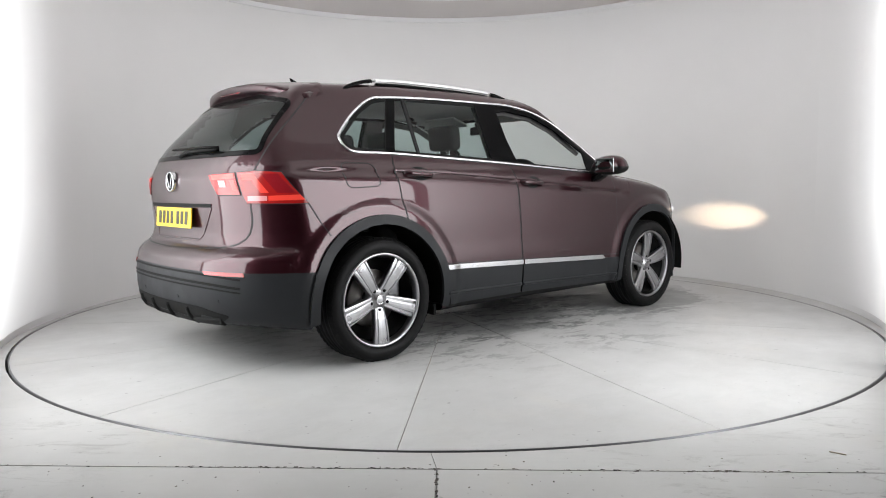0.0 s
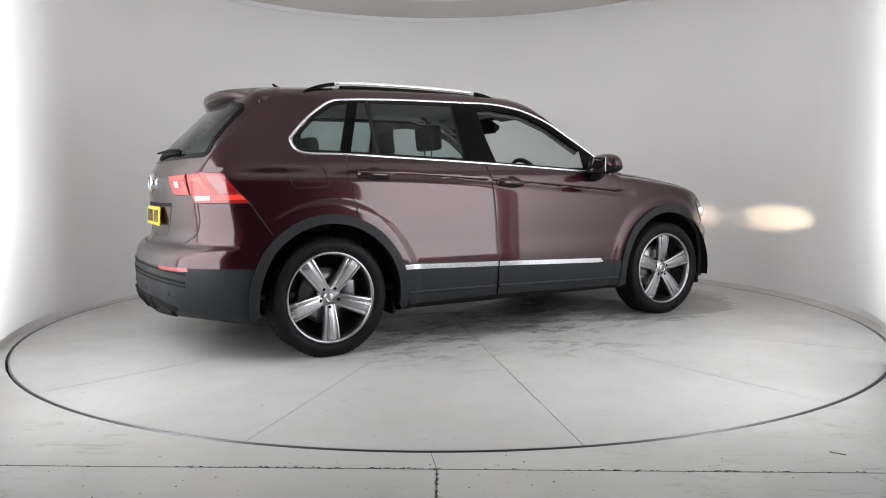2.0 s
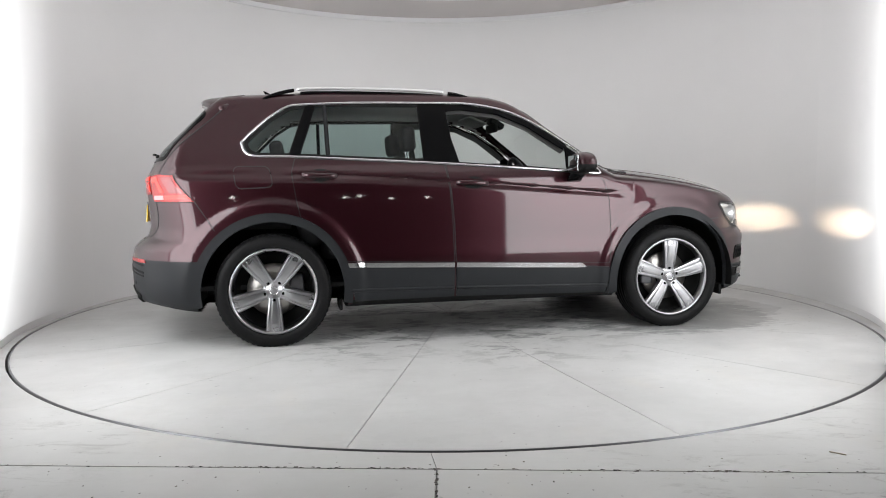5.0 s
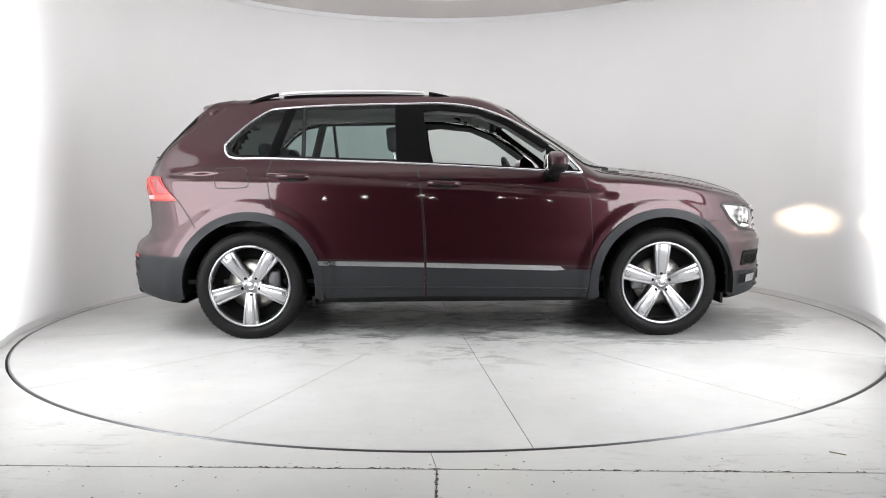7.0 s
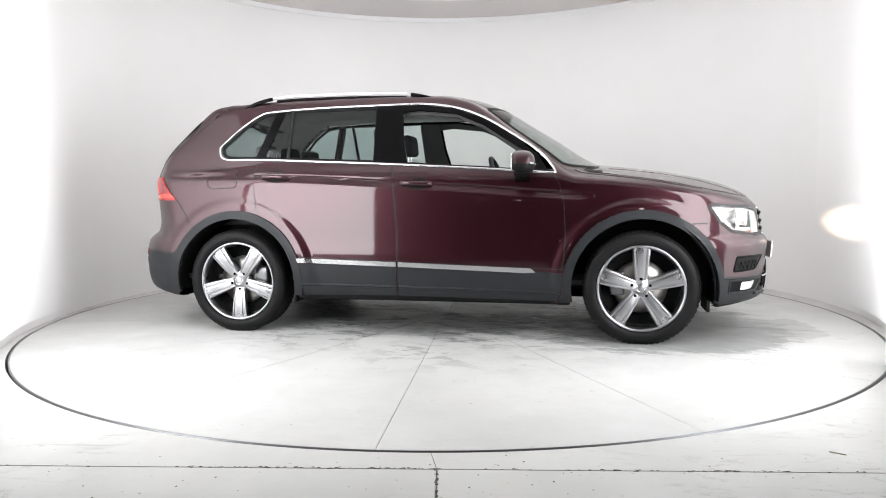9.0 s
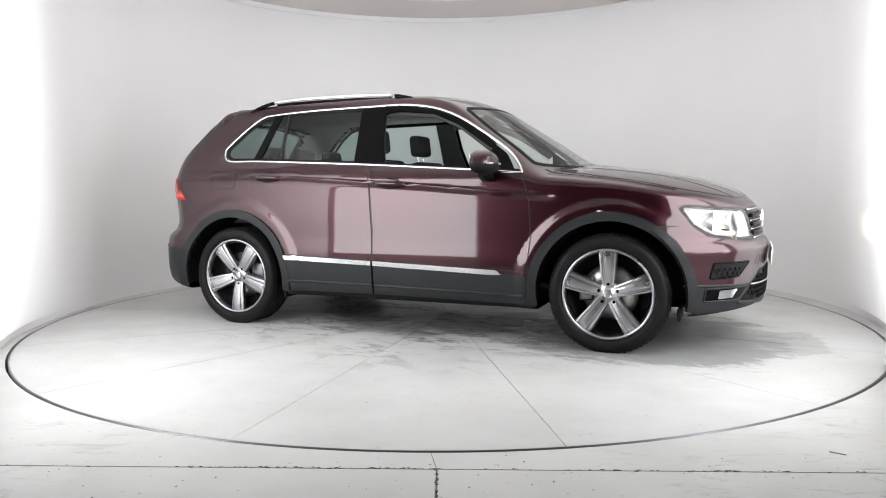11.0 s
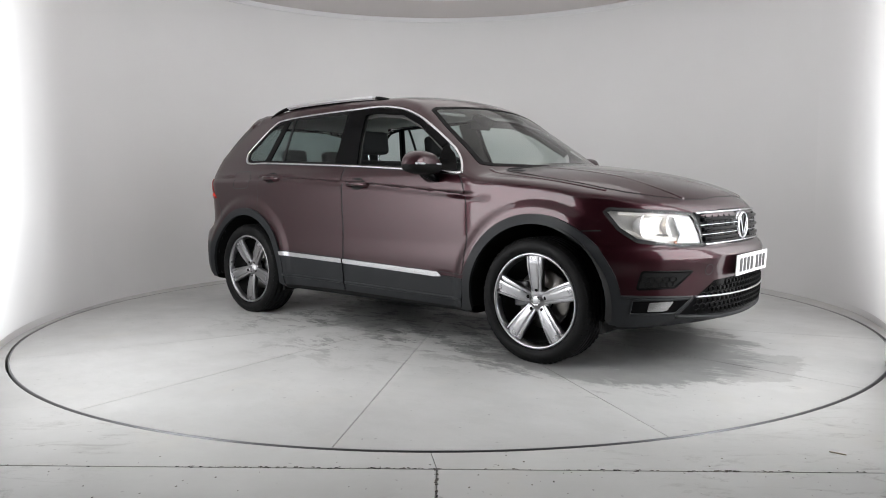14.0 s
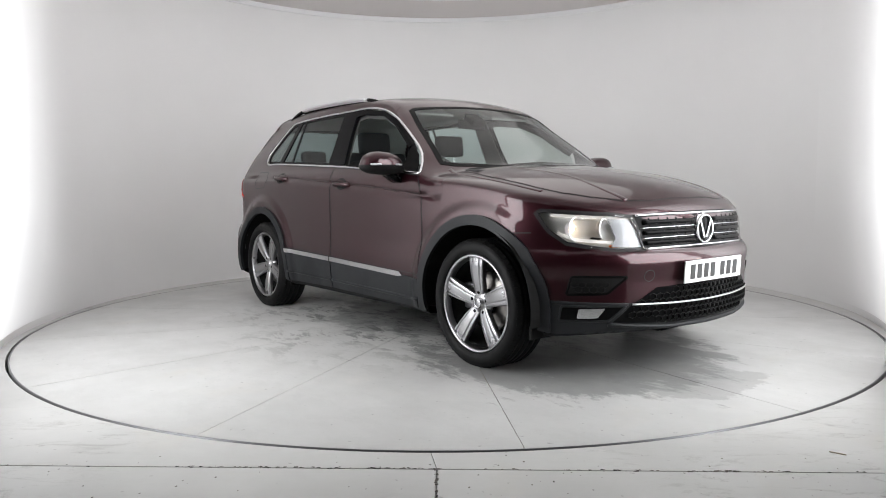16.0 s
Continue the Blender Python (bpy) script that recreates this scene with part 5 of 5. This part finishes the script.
def build_studio():
    tagged(part("wall_round", curved(OPEN, 360 - OPEN, WALL_R, WALL_R + 0.15, 0.0, WALL_H, 140), WALL), "white painted round studio wall", "wall", kind="structure")
    tagged(part("trim", curved(OPEN, 360 - OPEN, WALL_R - 0.02, WALL_R - 0.002, WALL_H - 0.055, WALL_H - 0.003, 140), TRIM), "white trim along the top of the wall", "trim", kind="structure")
    lid = bmesh.new()
    n = 96
    lo = [lid.verts.new((*on_wall(360 * i / n, WALL_R + 0.3), WALL_H)) for i in range(n)]
    hi = [lid.verts.new((v.co.x, v.co.y, WALL_H + 0.15)) for v in lo]
    lid.faces.new(lo[::-1])
    lid.faces.new(hi)
    for i in range(n):
        lid.faces.new((lo[i], lo[(i + 1) % n], hi[(i + 1) % n], hi[i]))
    bmesh.ops.recalc_face_normals(lid, faces=lid.faces)
    tagged(part("ceiling", lid, CEILING), "pale painted studio ceiling", "ceiling", kind="structure")
    # the dark booth behind the opening, where the camera stands
    x1, y0, y1, h = 3.6, -7.5, -2.05, 3.4
    for nm, w, d, hh, at in (("wall_booth_back", 2 * x1 + 0.4, 0.15, h, (0, y0 - 0.075, h / 2)), ("wall_booth_west", 0.15, y1 - y0, h, (-x1 - 0.075, (y0 + y1) / 2, h / 2)),
                             ("wall_booth_east", 0.15, y1 - y0, h, (x1 + 0.075, (y0 + y1) / 2, h / 2))):
        tagged(part(nm, box(w, d, hh, at), BOOTH), "dark painted booth wall", "wall", kind="structure")
    tagged(part("ceiling_booth", box(2 * x1 + 0.4, y1 - y0 + 0.6, 0.15, (0, (y0 + y1) / 2 - 0.2, h + 0.075)), BOOTH), "dark booth ceiling", "ceiling", kind="structure")
    # floor slabs round the turntable
    floor = tagged(part("floor", box(14, 16, 0.02, (0, -1.5, -0.14)), GAP), "grey concrete floor with dark joints", "floor", kind="structure")
    g = 0.002
    rr = DISC_R + 0.014
    ya, xa, far, wide, lean = -3.092, -0.034, 6.0, 7.0, 0.042
    arc_l = [(DISC_AT[0] + rr * math.cos(radians(a)), DISC_AT[1] + rr * math.sin(radians(a))) for a in np.linspace(268.45, 90, 90)]
    arc_r = [(DISC_AT[0] + rr * math.cos(radians(a)), DISC_AT[1] + rr * math.sin(radians(a))) for a in np.linspace(268.5, 450, 90)]
    west = [(xa - g, ya + g), (-wide, ya + wide * lean + g), (-wide, far), (DISC_AT[0], far)] + arc_l[::-1]
    east = [(xa + g, ya + g), (wide, ya - wide * lean + g), (wide, far), (DISC_AT[0], far)] + arc_r[::-1]
    for nm, o in (("floor_slab", west), ("floor_slab", east), ("floor_slab", [(-wide, ya + wide * lean - g), (xa - g, ya - g), (xa - g, -9), (-wide, -9)]), ("floor_slab", [(xa + g, ya - g), (wide, ya - wide * lean - g), (wide, -9), (xa + g, -9)])):
        part(nm, slab_mesh(o, bevel=0.003 if len(o) == 4 else 0), FLOOR, floor)
    # crumbs of dirt and chipped edges along the joints
    rng = random.Random(5)
    dirt = bmesh.new()
    spots = []
    for _ in range(150):
        x = rng.choice((rng.uniform(-1.0, 0.0), rng.uniform(0.45, 1.15), rng.uniform(-2.2, 2.2)))
        spots.append((x, ya - lean * x + rng.gauss(0, 0.004), rng.uniform(0.003, 0.013), 0.4))
    for _ in range(30):
        spots.append((xa + rng.gauss(0, 0.003), ya - rng.uniform(0, 0.6), rng.uniform(0.003, 0.007), 2.0))
    for _ in range(120):
        spots.append((rng.uniform(-1.5, 1.5), ya + rng.uniform(-0.5, 0.14), rng.uniform(0.002, 0.005), rng.uniform(0.4, 1.6)))
    for x, y, r, k in spots:
        ring = [dirt.verts.new((x + r * rng.uniform(0.5, 1.3) * math.cos(t), y + k * r * rng.uniform(0.5, 1.3) * math.sin(t), 0.0006)) for t in np.linspace(0, 2 * math.pi, 7)[:-1]]
        tip = dirt.verts.new((x, y, 0.0006 + 0.22 * r))
        for i in range(6):
            dirt.faces.new((ring[i], ring[(i + 1) % 6], tip))
    tagged(part("joint_dirt", dirt, DIRT), "dark crumbs of dirt along the floor joints", "dirt", kind="stuff")
    sliver = tagged(part("wood_sliver", smooth(box(0.055, 0.006, 0.004, (0, 0, 0.002), 0.0015)), GROUT), "small brown sliver of wood lying on the floor", "debris")
    sliver.matrix_basis = pose(1.42, -2.98, 0.0, 0, 0, -38)
    # glowing sheets added to both sides of the opening, standing in for lit wall
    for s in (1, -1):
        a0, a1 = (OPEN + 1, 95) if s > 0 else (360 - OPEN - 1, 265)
        p = new("glow_panel")
        tagged(p, "tall curved glowing sheet added over the wall, for its brightness beside the opening", "light panel", group="light panels by the opening")
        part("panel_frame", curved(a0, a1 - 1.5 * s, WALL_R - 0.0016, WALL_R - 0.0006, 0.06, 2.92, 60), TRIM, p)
        part("diffuser", curved(a0 + 0.1 * s, a1 - 0.1 * s, WALL_R - 0.0024, WALL_R - 0.0018, 0.05, 2.93, 80), WALL_GLOW, p, "glowing white face")
    # wings that close the studio towards the camera, each with a flat light panel
    for s, (ax, ay), (bx, by) in ((1, (2.40, -1.84), (1.63, -3.12)), (-1, (-2.46, -1.84), (-1.67, -3.12))):
        run = math.hypot(bx - ax, by - ay)
        a = math.degrees(math.atan2(by - ay, bx - ax))
        m = pose((ax + bx) / 2, (ay + by) / 2, 0, 0, 0, a)
        w = tagged(part("wall_wing_east" if s > 0 else "wall_wing_west", box(run, 0.12, 3.2, (0, 0.061 * s, 1.6)), WALL), "white painted wing wall beside the opening", "wall", kind="structure")
        w.matrix_basis = m
        p = new("glow_panel")
        p.matrix_basis = m
        tagged(p, "flat white light panel on the wing wall", "light panel", group="light panels by the opening")
        part("panel_frame", box(run - 0.06, 0.02, 1.78, (0, -0.012 * s, 1.37), 0.004), TRIM, p)
        part("diffuser", box(run - 0.1, 0.012, 1.74, (0, -0.029 * s, 1.37)), WING, p, "glowing white face")
    # the wall above the opening, and an unseen fill sheet added under the ceiling
    tagged(part("wall_lintel", curved(-OPEN + 0.05, OPEN - 0.05, WALL_R, WALL_R + 0.15, 2.05, WALL_H - 0.002, 40), WALL), "white painted wall above the opening", "wall", kind="structure")
    c = new("ceiling_fill")
    tagged(c, "wide round glowing sheet added above the turntable as unseen fill", "ceiling light")
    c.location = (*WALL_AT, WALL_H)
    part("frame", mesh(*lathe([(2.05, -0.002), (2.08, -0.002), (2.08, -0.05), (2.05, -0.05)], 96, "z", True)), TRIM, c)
    part("diffuser", mesh(*lathe([(0.0, -0.04), (1.2, -0.04), (2.048, -0.04), (2.048, -0.02), (0.0, -0.02)], 96, "z")), CEILING_FILL, c, "glowing white sheet")
    # small work lamps along the back of the booth
    lamps = []
    for x in (-1.6, -1.05, -0.28, -0.14, 0.8, 1.02, 1.46, 2.0):
        if not lamps:
            p = new("booth_lamp")
            part("can", mesh(*lathe([(0.0, 0.12), (0.05, 0.12), (0.055, 0.1), (0.055, 0.0), (0.05, 0.0), (0.045, 0.03)], 24)), BOOTH, p)
            part("bulb", mesh(*lathe([(0.0, 0.012), (0.011, 0.014), (0.018, 0.02), (0.021, 0.03)], 24)), LAMP_DOT, p, "lit lamp face")
            part("stalk", box(0.02, 0.02, 2.05, (0, 0.06, 1.08)), BOOTH, p)
            tagged(p, "small dark spot lamp hung from the booth ceiling", "lamp", group="booth lamps")
            p.matrix_basis = pose(x, -5.95, 1.34, 0, 0, 180)
            lamps.append(p)
        else:
            lamps.append(copy_thing(lamps[0], pose(x, -5.95, 1.34 + 0.04 * (len(lamps) % 3), 0, 0, 180)))


def build_turntable():
    t = new("turntable")
    tagged(t, "round grey concrete turntable with radial joints and dark scuffs", "turntable")
    part("base", mesh(*lathe([(0.0, -0.006), (DISC_R - 0.01, -0.006), (DISC_R - 0.01, -0.1)], 128, "z")), GROUT, t)
    n = 14
    for k in range(n):
        a0, a1 = radians(224.6 + 25.6 * k), radians(224.6 + 25.6 * (k + 1) if k < n - 1 else 584.6)
        g = 0.002
        mid = (a0 + a1) / 2
        half = (a1 - a0) / 2
        tip = (g / math.sin(half) * math.cos(mid), g / math.sin(half) * math.sin(mid))
        rim = [((DISC_R - 0.008) * math.cos(a), (DISC_R - 0.008) * math.sin(a)) for a in np.linspace(a0 + g / DISC_R, a1 - g / DISC_R, 24)]
        part("slab", slab_mesh([tip] + rim, -0.005, 0.0, 0.0), DISC, t)
    part("rim", mesh(*lathe([(DISC_R - 0.008, -0.03), (DISC_R - 0.008, 0.001), (DISC_R, 0.001), (DISC_R, -0.03)], 160, "z")), STEEL, t, "dark steel rim")
    return t


build_studio()
turntable = build_turntable()
car = build_car()

# ---- movement: the turntable carries the car round ----
TURN = ((0, 41.37), (1.5, 32.45), (3.5, 20.87), (7, 0.15), (9, -11.45), (12.5, -31.62), (14.5, -43.16), (16, -51.69))


def motions():
    walk(turntable, [(t, pose(*DISC_AT, 0, 0, 0, a)) for t, a in TURN])
    walk(car, [(t, pose(0, 0, 0, 0, 0, a) @ pose(0.0703, -0.0335, 0)) for t, a in TURN])


motions()
